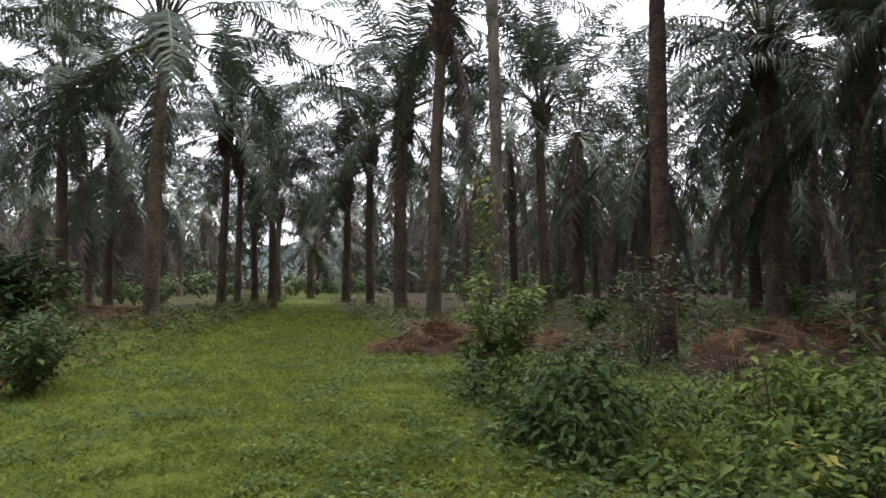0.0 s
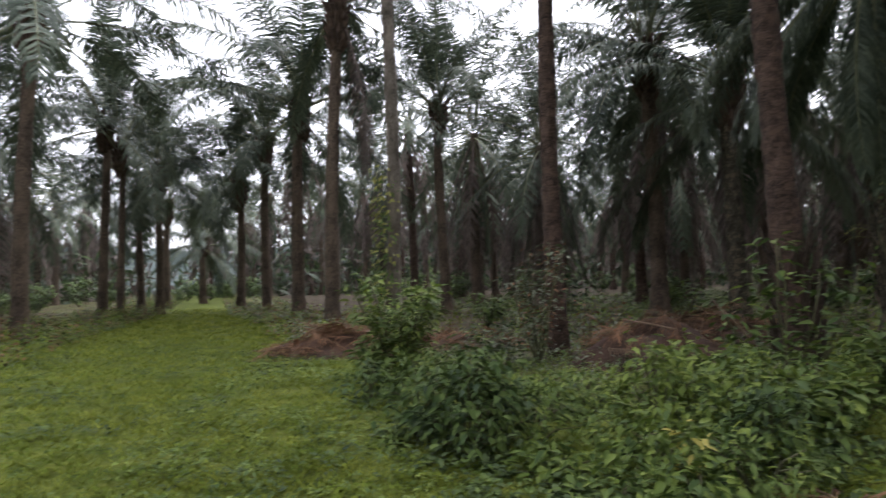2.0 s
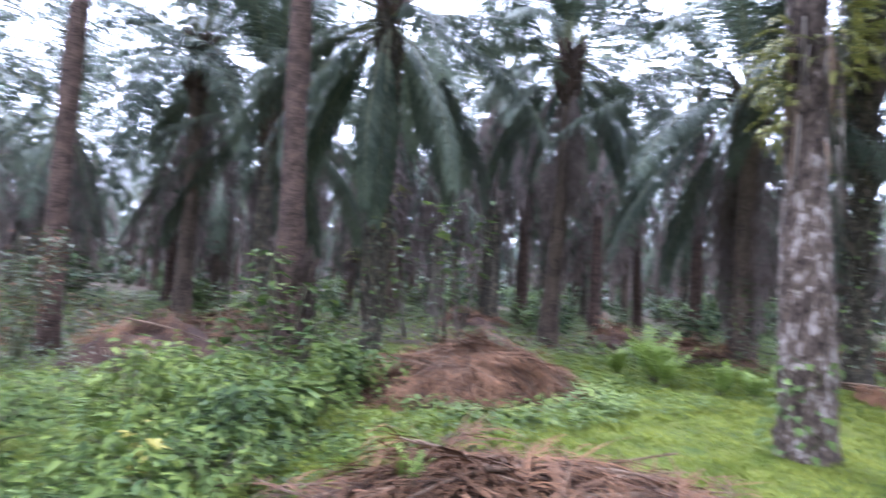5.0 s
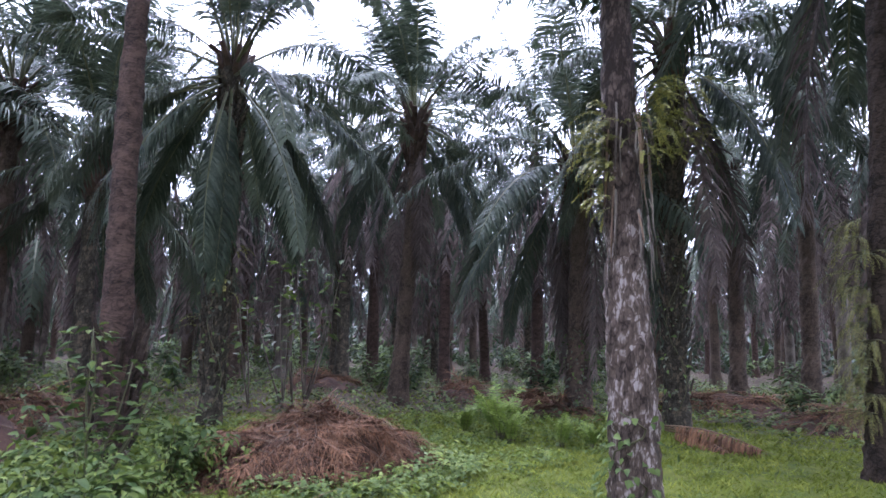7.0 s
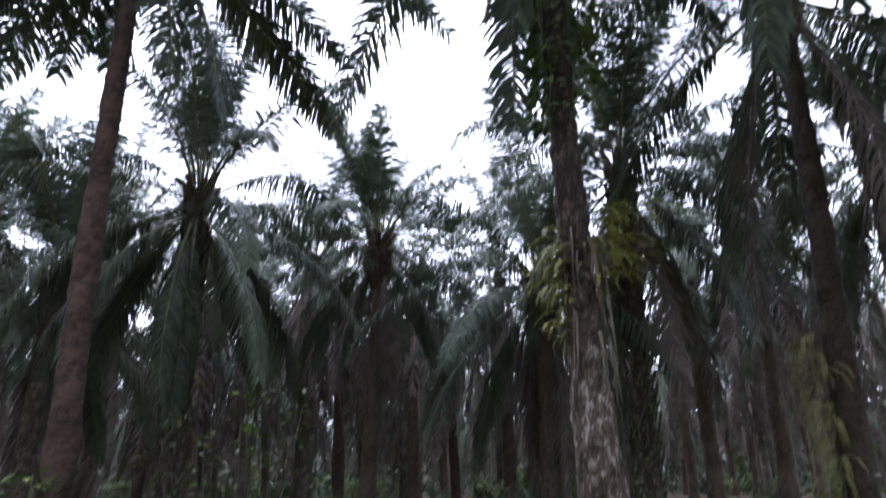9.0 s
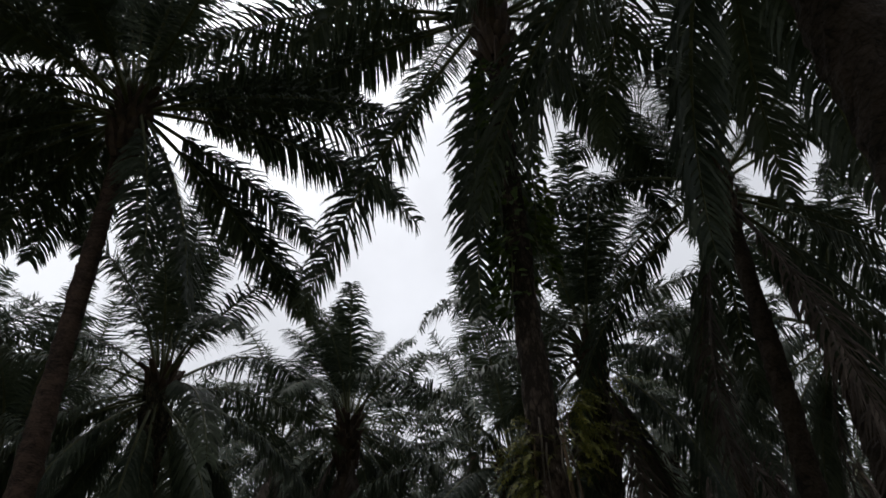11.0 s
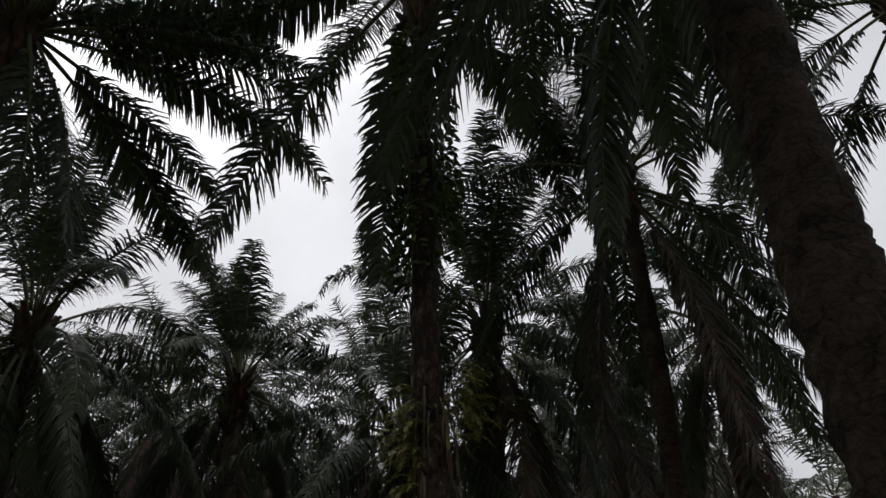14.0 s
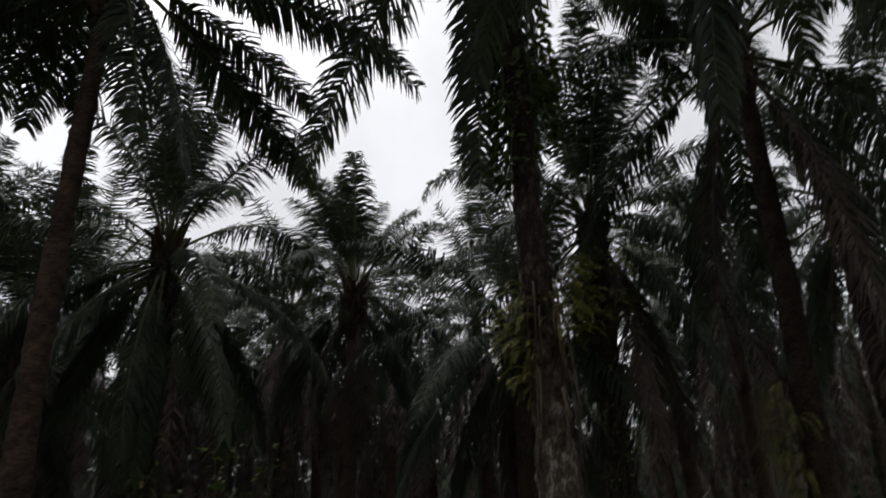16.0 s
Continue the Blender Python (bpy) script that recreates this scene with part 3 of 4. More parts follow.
# crowns with a shape of their own: bare sides (kinds from, to, turn, width), single fronds (kind, turn, tilt),
# long fronds (turn, rise, droop, bend, length), fronds that were cut away, and the crown's fullness and spread
CROWNS = {
    0: dict(bare=[(5, 6, -66, 60), (6, 6, 0, 181)], count=32, reach=1.15),
    1: dict(count=28, reach=1.12),
    2: dict(bare=[(6, 6, 0, 181)], count=24, reach=1.15),
    3: dict(bare=[(6, 6, 0, 181)], count=18, reach=1.0),
    4: dict(bare=[(4, 6, -90, 50), (4, 6, 180, 60)], cut=(17, 22), count=40),
    5: dict(bare=[(5, 6, -90, 50), (6, 6, 0, 181)], count=29, reach=1.15),
    6: dict(bare=[(3, 6, 0, 181)]),
    7: dict(bare=[(4, 6, 0, 181)], count=34),
    8: dict(bare=[(4, 6, 0, 181)], cut=(16, 21)),
    9: dict(bare=[(6, 6, 0, 181)], count=38, cut=(7,)),
    10: dict(bare=[(3, 6, -39, 45), (5, 6, 0, 181), (4, 4, -130, 60)], extra=[(3, 140, 0), (3, 165, 0), (4, 120, 6), (3, -155, 0), (3, 110, 2), (3, -62, 0), (2, -40, 0)],
             grown=[(313, -1, 61, 2.0, 5.8), (348, -22, 14, 1.25, 5.4), (344, -26, 20, 1.25, 4.9), (322, 8, 52, 2.0, 5.4), (303, 6, 58, 2.0, 5.2), (60, 41, 132, 1.25, 5.2), (90, 21, 40, 2.0, 5.4), (84, 0, 28, 1.6, 5.4), (79, -3, 30, 1.6, 5.6), (70, 4, 44, 1.6, 5.0), (338, -10, 20, 1.25, 4.2), (94, 6, 36, 1.6, 5.2), (327, 48, 42, 1.6, 5.4), (287, -60, 24, 1.25, 4.6), (268, -68, 16, 1.25, 4.0)], cut=(2, 10, 16, 23, 28, 30, 33, 35), count=56, reach=0.82, foot=0.38, swell=2.6, boot=34),
    11: dict(bare=[(6, 6, 0, 181)], extra=[(5, -182, 2), (5, -96, -6), (4, -200, -4), (4, -60, 0), (5, -133, -32), (5, -152, -24), (5, -205, 3), (5, -40, 0), (4, -118, 8)],
             grown=[(82, 66, 18, 1.25, 4.8), (40, 80, 12, 1.25, 4.6), (351, 40, 112, 2.0, 5.3)], cut=(0, 4, 5, 6, 8, 10, 11, 13, 17, 18, 19, 23, 25, 28), shed=[(4, 5, -136, 72)], count=46, reach=0.74, bases=150),
    12: dict(bare=[(4, 6, -147, 30)], grown=[(206, 84, 70, 1.25, 4.4), (318, 76, 50, 1.6, 3.8), (244, 30, 65, 1.25, 5.0), (74, 64, 90, 1.25, 5.0)], cut=(2, 5, 7, 10, 15, 20), count=46, reach=0.72),
    13: dict(bare=[(3, 6, 98, 78), (4, 6, -170, 40), (6, 6, 0, 181), (4, 6, -75, 55)], extra=[(3, 104, 2), (3, 114, -2), (2, 92, -14), (5, 17, -4), (3, -82, 4)],
             grown=[(82, -38, 32, 1.25, 6.2), (86, 19, 45, 2.0, 5.6), (335, -5, 22, 1.25, 5.4), (42, -64, 24, 1.25, 5.6), (72, -78, 8, 1.25, 4.6), (88, 12, 22, 1.25, 5.4)], cut=(20, 24), count=40, reach=0.95, foot=0.75, swell=2.5),
    14: dict(bare=[(4, 6, 180, 40)], grown=[(135, 30, 111, 2.0, 5.1)], cut=(6, 14), bases=150),
    15: dict(bare=[(4, 6, 176, 50)], grown=[(327, 50, 20, 2.0, 5.2), (17, 55, 38, 1.25, 5.2), (174, -6, 46, 2.0, 5.2), (48, 66, 44, 2.0, 5.2), (21, 40, 36, 1.25, 5.2)], cut=(1, 9, 14, 17, 19), foot=0.5, swell=2.5),
    16: dict(bare=[(3, 6, -88, 60)]),
    17: dict(bare=[(5, 6, -160, 50)], cut=(1, 6)),
    18: dict(cut=(12,)),
    20: dict(bare=[(5, 6, 0, 181)], count=20),
    21: dict(bare=[(5, 6, 0, 181)], count=22),
    22: dict(bare=[(5, 6, 0, 181)], count=22),
    23: dict(bare=[(5, 6, 0, 181)], count=24),
    25: dict(bare=[(4, 6, -124, 60)], cut=(5, 10)),
    28: dict(cut=(13, 21, 22, 24)),
    29: dict(bare=[(4, 6, 0, 181)], count=15),
}
for i, (x, y, h, r, tilt, bark, boots, skirt, label) in enumerate(NEAR):
    palm(x, y, h, r, 40 + i, tilt, bark=bark, label=label, boots=boots, skirt=skirt, **CROWNS.get(i, {}))

# ---- the rest of the plantation, row by row along the lane ----
ALONG = (LANE_B - LANE_A).normalized()
ACROSS = Vector((ALONG.y, -ALONG.x))
rng = random.Random(5)
placed = [Vector((p[0], p[1])) for p in NEAR]
count = 0
for row in range(-9, 16):
    off = 5.0 + 7.0 * row if row >= 0 else -4.4 + 7.2 * (row + 1)
    for i in range(-7, 16):
        p = LANE_A + ALONG * (8.0 * (i + 0.5 * (row % 2))) + ACROSS * off + Vector((rng.uniform(-0.8, 0.8), rng.uniform(-0.8, 0.8)))
        tall = rng.uniform(7.2, 10.6) if p.length > 26 else rng.uniform(8.6, 10.4)
        az = math.degrees(math.atan2(p.x, p.y))
        ahead = -42 < az < 126
        if p.length > 26 and -14 < az < 9.5:
            tall += 0.7
        if 9.5 < az < 15 or 36 < az < 45 and p.length < 28:
            tall -= 0.8
        if 99 < az < 110 and p.length < 42 or -17 < az < -6 and p.length > 56:
            continue
        # palms behind the camera stay unseen; added only to shut out sky light
        if p.length > (92 if ahead else 30) or p.length < (17 if ahead else 9) or any((p - q).length < (4.9 if row else 6.4) for q in placed):
            continue
        count += 1
        placed.append(p)
        far_palm(p.x, p.y, tall, count, p.length)


more = random.Random(29)
tries = 0
while tries < 2600 and count < 330:
    tries += 1
    d, az = more.uniform(25, 54), radians(more.uniform(26, 112))
    p = Vector((d * math.sin(az), d * math.cos(az)))
    if lane_offset(p.x, p.y) < 8.5 or math.degrees(az) > 99 or any((p - q).length < 4.3 for q in placed):
        continue
    count += 1
    placed.append(p)
    far_palm(p.x, p.y, more.uniform(8.0, 10.8), count, p.length + 8)
tries = extra_palms = 0
while tries < 900 and extra_palms < 16:
    tries += 1
    d, az = more.uniform(26, 44), radians(more.uniform(40, 62))
    p = Vector((d * math.sin(az), d * math.cos(az)))
    if any((p - q).length < 3.4 for q in placed):
        continue
    extra_palms += 1
    count += 1
    placed.append(p)
    far_palm(p.x, p.y, more.uniform(9.5, 11.5), count, p.length)
tries = extra_palms = 0
while tries < 900 and extra_palms < 7:
    tries += 1
    d, az = more.uniform(27, 50), radians(more.uniform(9, 31))
    p = Vector((d * math.sin(az), d * math.cos(az)))
    if any((p - q).length < 3.6 for q in placed):
        continue
    extra_palms += 1
    count += 1
    placed.append(p)
    far_palm(p.x, p.y, more.uniform(6.8, 9.0), count, p.length)
for x, y, tall in ((-9.0, 66.0, 7.5), (-13.5, 70.0, 8.5), (-9.5, 76.0, 9.0), (-15.0, 80.0, 9.0), (-12.0, 90.0, 9.5)):
    count += 1
    far_palm(x, y, tall, count, 60)


# ---- grass and low weeds ----
def inside(poly, x, y):
    hit = False
    for (x0, y0), (x1, y1) in zip(poly, poly[1:] + poly[:1]):
        if (y0 > y) != (y1 > y) and x < x0 + (y - y0) * (x1 - x0) / (y1 - y0):
            hit = not hit
    return hit


THICKET = [(0.84, 4.00), (0.17, 6.89), (0.35, 8.72), (1.33, 8.80), (2.01, 7.28), (3.04, 6.71), (4.03, 6.45), (5.15, 6.77), (6.07, 6.25), (5.79, 5.57), (4.68, 4.76), (3.40, 3.84), (2.50, 3.10), (1.76, 2.96)]


def grass():
    """Short blades, dense by the way and thinner with distance."""
    g = np.random.default_rng(3)
    pts = []
    while len(pts) < 190000:
        d, a = 42.0 * g.random() ** 1.9, radians(g.uniform(0, 360))
        if g.random() > (d / 2.5) ** 1.4:
            continue
        away = max(0.0, abs((math.degrees(a) - 36 + 180) % 360 - 180) - 78)
        if g.random() < (away / 25) * (d - 6) / 5:
            continue
        x, y = d * math.sin(a), d * math.cos(a)
        o = lane_offset(x, y)
        open_ground = abs(o) < lane_half(y) + 0.4 or math.hypot(x - 10.0, y - 1.8) < 7.5 or math.hypot(x - 8.2, y - 8.0) < 3.6
        if g.random() < (d - 24) / 18:
            continue
        if not open_ground and g.random() < 0.8:
            continue
        if noise.noise(Vector((x * 1.7, y * 1.7, 1.0))) < g.uniform(-0.7, 0.2):
            continue
        pts.append((x, y, height_at(x, y) - 0.01, d, 1.0 + 0.8 * max(-0.6, noise.noise(Vector((x * 1.1, y * 1.1, 5.0))))))
    p = np.array(pts)
    k = len(p)
    a = g.uniform(0, 2 * math.pi, k)
    h = g.uniform(0.025, 0.065, k) * (1 + p[:, 3] / 30) * p[:, 4]
    w = g.uniform(0.003, 0.006, k) * (1 + p[:, 3] / 3.5)
    side = np.stack([np.cos(a), np.sin(a), 0 * a], 1)
    lean = np.stack([g.normal(0, 1.1, k), g.normal(0, 1.1, k), np.ones(k)], 1) * h[:, None]
    b = p[:, :3]
    v = np.stack([b - side * w[:, None], b + side * w[:, None], b + lean], 1).reshape(-1, 3)
    tri = np.arange(3 * k).reshape(-1, 3)
    tagged(new("grass", tri_mesh("grass", v, tri, [M_GRASS])), "short green lane grass", "grass", kind="stuff")


grass()


def weeds(name, label, test, box, many, tall, size, mats, seed, leaves=(5, 9), patch=0.0, plain=True):
    """Low broad-leaved plants scattered where test allows, as one mass."""
    g = np.random.default_rng(seed)
    place, ahead, ups, ln, wd, which = [], [], [], [], [], []
    made = tries = 0
    while made < many and tries < many * 40:
        tries += 1
        x, y = g.uniform(box[0], box[1]), g.uniform(box[2], box[3])
        if not test(x, y):
            continue
        f = noise.noise(Vector((x * 0.7, y * 0.7, seed)))
        if f < patch - 1 + g.random() * 0.4:
            continue
        made += 1
        base = height_at(x, y)
        top = g.uniform(tall[0], tall[1]) * (1 + 1.1 * f)
        kind = int(g.integers(0, len(mats)))
        for j in range(int(g.integers(*leaves))):
            az, u = g.uniform(0, 2 * math.pi), g.uniform(0.25, 1.0)
            r = g.uniform(0.0, 0.09) + 0.25 * size[1]
            place.append((x + math.cos(az) * r * 0.5, y + math.sin(az) * r * 0.5, base + top * u))
            ahead.append((math.cos(az), math.sin(az), g.uniform(-0.35, 0.55)))
            ups.append((g.normal(0, 0.25), g.normal(0, 0.25), 1))
            s = g.uniform(*size)
            ln.append(s)
            wd.append(s * g.uniform(0.42, 0.62))
            which.append(kind)
    me = leaf_mesh(name, np.array(place), np.array(ahead), np.array(ups), np.array(ln), np.array(wd), mats, np.array(which), plain=plain)
    return tagged(new(name, me), label, "weeds", kind="stuff")


# mostly dark leaves: the shade between the bushes is put into their colour
weeds("creeper_mass", "dense broad-leaved green creepers beside the lane", lambda x, y: inside(THICKET, x + 0.5 * noise.noise(Vector((x * 1.3, y * 1.3, 2.0))), y + 0.5 * noise.noise(Vector((x * 1.3, y * 1.3, 9.0)))), (-0.4, 7.4, 2.5, 11.2), 800, (0.04, 0.13), (0.04, 0.09), [M_LEAF, M_LEAF_DARK, M_LEAF_DARK], 21, (5, 9), 0.55, False)
weeds("creeper_edge", "low bright weeds creeping into the lane grass", lambda x, y: -1.6 < x < 3.6 and 2.6 < y < 12 and not inside(THICKET, x, y) and lane_offset(x, y) > 0.2, (-2, 3.6, 2.4, 12), 1900, (0.03, 0.13), (0.03, 0.07), [M_LANE_LEAF, M_LEAF_LIGHT, M_LEAF], 22, (5, 9), 0.6)
weeds("lane_weed", "small broad-leaved weeds among the lane grass", lambda x, y: abs(lane_offset(x, y)) < lane_half(y) + 0.5, (-8, 3, 2.2, 17), 4200, (0.02, 0.09), (0.025, 0.07), [M_LANE_LEAF, M_LANE_LEAF, M_LANE_LEAF, M_LEAF], 23, (4, 8), 0.62)
weeds("lane_clump", "dark clumps of broad-leaved weeds in the lane grass", lambda x, y: abs(lane_offset(x, y)) < lane_half(y) + 0.3, (-8, 3, 2.2, 15), 750, (0.03, 0.12), (0.035, 0.085), [M_LEAF, M_LEAF_DARK], 33, (5, 9), 0.98)
weeds("lane_side_weed", "knee-high weeds along the lane's far edge", lambda x, y: -3.5 < lane_offset(x, y) + lane_half(y) < 0, (-17, -4, 7, 52), 3600, (0.14, 0.55), (0.06, 0.15), [M_LEAF, M_LEAF_DARK, M_LANE_LEAF, M_STRAW], 24, (5, 9), 0.75)
weeds("row_weed", "weeds at the feet of the palm row", lambda x, y: 0 < lane_offset(x, y) - lane_half(y) < 3.6, (-9, 5, 12, 52), 2700, (0.12, 0.45), (0.08, 0.16), [M_LEAF, M_LEAF_LIGHT, M_LEAF_DULL, M_STRAW], 25, (5, 9), 0.75)
weeds("clearing_weed", "low green ground cover in the clearing", lambda x, y: math.hypot(x - 9.5, y - 3.5) < 6.5 and not inside(THICKET, x, y) and not (math.hypot(x - 3.9, y - 1.7) < 1.5) and y > 2.9 - 0.12 * (x - 8), (3, 16, -1, 10.5), 3400, (0.04, 0.17), (0.04, 0.1), [M_LEAF, M_LEAF_LIGHT, M_LANE_LEAF], 26, (5, 9), 0.5)
weeds("heap_weed", "broad green leaves growing round a frond mound", lambda x, y: 0.9 < math.hypot((x - 7.6) / 1.3, (y - 5.1) / 1.2) < 1.5 and y < 5.8, (5, 10, 2.5, 6), 420, (0.1, 0.28), (0.06, 0.14), [M_LEAF, M_LEAF_LIGHT, M_LEAF], 29, (5, 9))
weeds("dull_weed", "low dull weeds among brown litter", lambda x, y: 1.6 < x < 8 and 7.2 < y < 13 and not inside(THICKET, x, y), (1.6, 8, 7.2, 13), 700, (0.08, 0.3), (0.05, 0.11), [M_LEAF_DULL, M_LEAF_DARK, M_LEAF], 28, (5, 9), 0.6)
weeds("beyond_weed", "low shaded weeds beyond the clearing", lambda x, y: math.hypot(x - 10.0, y - 1.8) > 7.0, (15, 34, -9, 9), 2600, (0.08, 0.3), (0.08, 0.18), [M_LEAF, M_LEAF_DARK, M_LANE_LEAF], 34, (5, 9), 0.5)
weeds("floor_weed", "scattered weeds on the shaded plantation floor", lambda x, y: math.hypot(x, y) > 11 and lane_offset(x, y) > 5.5 and math.hypot(x - 9.5, y - 3.5) > 6, (4, 40, -14, 38), 7600, (0.12, 0.42), (0.09, 0.2), [M_LEAF_DARK, M_LEAF], 27, (6, 10), 0.6)


# ---- shrubs ----
def shrub_meshes(seed, tall, wide, stems, leaves, size, mats, plain=False, wood=None):
    """Meshes of the stems and of the foliage of one shrub."""
    rng, g = random.Random(seed), np.random.default_rng(seed)
    rods, place, ahead, ups, ln = [], [], [], [], []
    for i in range(stems):
        az, reach = rng.uniform(0, 2 * math.pi), wide * 0.5 * rng.uniform(0.25, 1.0)
        h = tall * rng.uniform(0.6, 1.0)
        pts = []
        for k in range(6):
            u = k / 5
            pts.append(Vector((math.cos(az) * reach * u ** 0.8 + rng.uniform(-0.03, 0.03), math.sin(az) * reach * u ** 0.8 + rng.uniform(-0.03, 0.03), h * u * (1 - 0.12 * u) - 0.04)))
        s = Soup()
        s.tube(pts, [0.014 * (1 - 0.14 * k) * (0.7 + 0.3 * tall) for k in range(6)], 5)
        rods.append(s.mesh("stem", [wood or M_STEM], True))
        for k in range(leaves // stems):
            u = rng.uniform(0.15, 1.0) ** 0.8 * 4.999
            p = pts[int(u)].lerp(pts[int(u) + 1], u - int(u))
            a2 = rng.uniform(0, 2 * math.pi)
            out = rng.uniform(0.0, 0.22) * wide * 0.5
            place.append((p.x + math.cos(a2) * out, p.y + math.sin(a2) * out, max(0.03, p.z + rng.uniform(-0.08, 0.08))))
            ahead.append((math.cos(a2), math.sin(a2), rng.uniform(-0.5, 0.45)))
            ups.append((rng.gauss(0, 0.3), rng.gauss(0, 0.3), 1))
            ln.append(rng.uniform(*size))
    ln = np.array(ln)
    fol = leaf_mesh("foliage", np.array(place), np.array(ahead), np.array(ups), ln, ln * g.uniform(0.4, 0.6, len(ln)), mats, g.integers(0, len(mats), len(ln)), plain=plain)
    return rods, fol


def shrub(x, y, seed, tall, wide, stems, leaves, size, mats, label, name="shrub"):
    rods, fol = shrub_meshes(seed, tall, wide, stems, leaves, size, mats, False, M_GREY_BARK if name == "sapling" else None)
    root = new(name)
    root.matrix_basis = pose(x, y, height_at(x, y))
    tagged(root, label, "shrub")
    for r in rods:
        child("stem", r, root)
    child("foliage", fol, root)
    return root


def mound(x, y, wide, tall, leaves, size, mats, seed, label):
    """A rounded clump of broad drooping leaves on leaning stems, dark inside."""
    rng, g = random.Random(seed), np.random.default_rng(seed)
    root = new("bush")
    root.matrix_basis = pose(x, y, height_at(x, y))
    tagged(root, label, "bush", "bushes of the thicket")
    place, ahead, ups, ln = [], [], [], []
    for i in range(max(5, leaves // 11)):
        az, el = rng.uniform(0, 2 * math.pi), math.asin(rng.uniform(0.12, 1.0))
        reach = rng.uniform(0.75, 1.12)
        tip = Vector((math.cos(az) * math.cos(el) * wide * reach, math.sin(az) * math.cos(el) * wide * reach, math.sin(el) * tall * reach))
        if i % 3 == 0:
            s = Soup()
            foot = Vector((tip.x * 0.15, tip.y * 0.15, -0.03))
            bend = Vector((tip.x * 0.5, tip.y * 0.5, tip.z * 0.72))
            s.tube([foot, bend, tip], [0.009, 0.007, 0.003], 4)
            child("stem", s.mesh("stem", [M_STEM], True), root)
        for k in range(14):
            back = rng.uniform(0.0, 0.4) ** 1.3
            a2 = az + rng.gauss(0, 0.9)
            p = tip * (1 - back) + Vector((rng.gauss(0, 0.06), rng.gauss(0, 0.06), rng.gauss(0, 0.05)))
            place.append((p.x, p.y, max(0.03, p.z)))
            ahead.append((math.cos(a2), math.sin(a2), rng.uniform(-0.9, 0.45)))
            ups.append((0.5 * math.cos(a2) + rng.gauss(0, 0.25), 0.5 * math.sin(a2) + rng.gauss(0, 0.25), 1))
            ln.append(rng.uniform(*size))
    ln = np.array(ln)
    child("foliage", leaf_mesh("foliage", np.array(place), np.array(ahead), np.array(ups), ln, ln * g.uniform(0.38, 0.56, len(ln)), mats, g.integers(0, len(mats), len(ln))), root)
    return root


DEEP, MID, FRESH = [M_LEAF_DARK, M_LEAF, M_LEAF], [M_LEAF, M_LEAF, M_LEAF_LIGHT], [M_LEAF_LIGHT, M_LEAF, M_LEAF_LIGHT]
for k, (x, y, wide, tall, leaves, mats) in enumerate([
        (1.05, 5.2, 0.66, 0.66, 800, DEEP), (0.71, 5.59, 0.34, 0.38, 170, DEEP), (1.60, 5.35, 0.5, 0.5, 330, MID), (0.35, 7.41, 0.42, 0.48, 220, DEEP), (0.85, 6.66, 0.5, 0.5, 300, MID),
        (1.43, 6.88, 0.6, 0.52, 300, DEEP), (2.06, 6.16, 0.5, 0.42, 260, MID), (2.57, 6.61, 0.5, 0.42, 220, MID), (2.76, 5.34, 0.6, 0.62, 420, FRESH), (3.33, 5.77, 0.6, 0.6, 420, FRESH),
        (3.22, 4.81, 0.55, 0.62, 420, FRESH), (3.95, 5.30, 0.58, 0.62, 420, MID), (4.87, 6.09, 0.5, 0.52, 300, MID), (3.86, 6.37, 0.5, 0.5, 260, FRESH), (4.72, 5.26, 0.45, 0.6, 260, MID),
        (2.25, 4.87, 0.46, 0.4, 260, MID), (2.22, 4.18, 0.5, 0.38, 300, FRESH), (1.48, 4.33, 0.4, 0.26, 200, FRESH), (2.61, 3.72, 0.48, 0.48, 320, MID), (3.00, 4.14, 0.5, 0.52, 320, DEEP),
        (3.71, 4.56, 0.46, 0.52, 280, MID), (2.05, 3.47, 0.4, 0.34, 240, FRESH), (1.64, 3.73, 0.34, 0.24, 160, MID), (5.45, 5.92, 0.5, 0.7, 280, MID), (5.88, 5.65, 0.4, 0.46, 200, FRESH), (1.25, 8.04, 0.5, 0.46, 240, MID)]):
    mound(x, y, 0.82 * wide, (0.95 if mats is MID and y < 5 or tall < 0.45 else 1.25) * tall, int(1.2 * leaves), (0.04, 0.1) if mats is MID else (0.05, 0.13), mats, 300 + k,
          {id(DEEP): "dark rounded bush of drooping broad leaves", id(MID): "leafy green bush in the creeping thicket", id(FRESH): "bright young-leaved bush in the creeping thicket"}[id(mats)])

mound(2.2, 3.83, 0.1, 0.5, 8, (0.06, 0.11), [M_YELLOW, M_LEAF_LIGHT], 360, "small plant with yellowing leaves in the thicket")

shrub(0.92, 9.35, 1, 1.7, 1.8, 20, 1500, (0.08, 0.16), [M_LEAF, M_LEAF, M_LEAF_LIGHT], "dense broad-leaved green shrub at the lane's edge")
shrub(0.66, 8.86, 2, 0.8, 1.2, 9, 420, (0.09, 0.16), [M_LEAF], "low leafy green shrub at the lane's edge")
shrub(3.10, 9.93, 3, 2.4, 2.1, 7, 800, (0.05, 0.12), [M_LEAF_DULL, M_LEAF_DULL, M_LEAF_DARK, M_STRAW], "tall sparse dull-leaved shrub by a red-brown palm")
shrub(2.51, 9.87, 4, 1.0, 1.5, 9, 330, (0.06, 0.12), [M_LEAF_DARK, M_LEAF_DULL], "low dark shrub among brown litter")
shrub(4.02, 9.70, 5, 1.3, 1.2, 9, 240, (0.06, 0.12), [M_LEAF_DULL, M_LEAF_DULL, M_STRAW], "thin dull-leaved shrub by a red-brown palm")
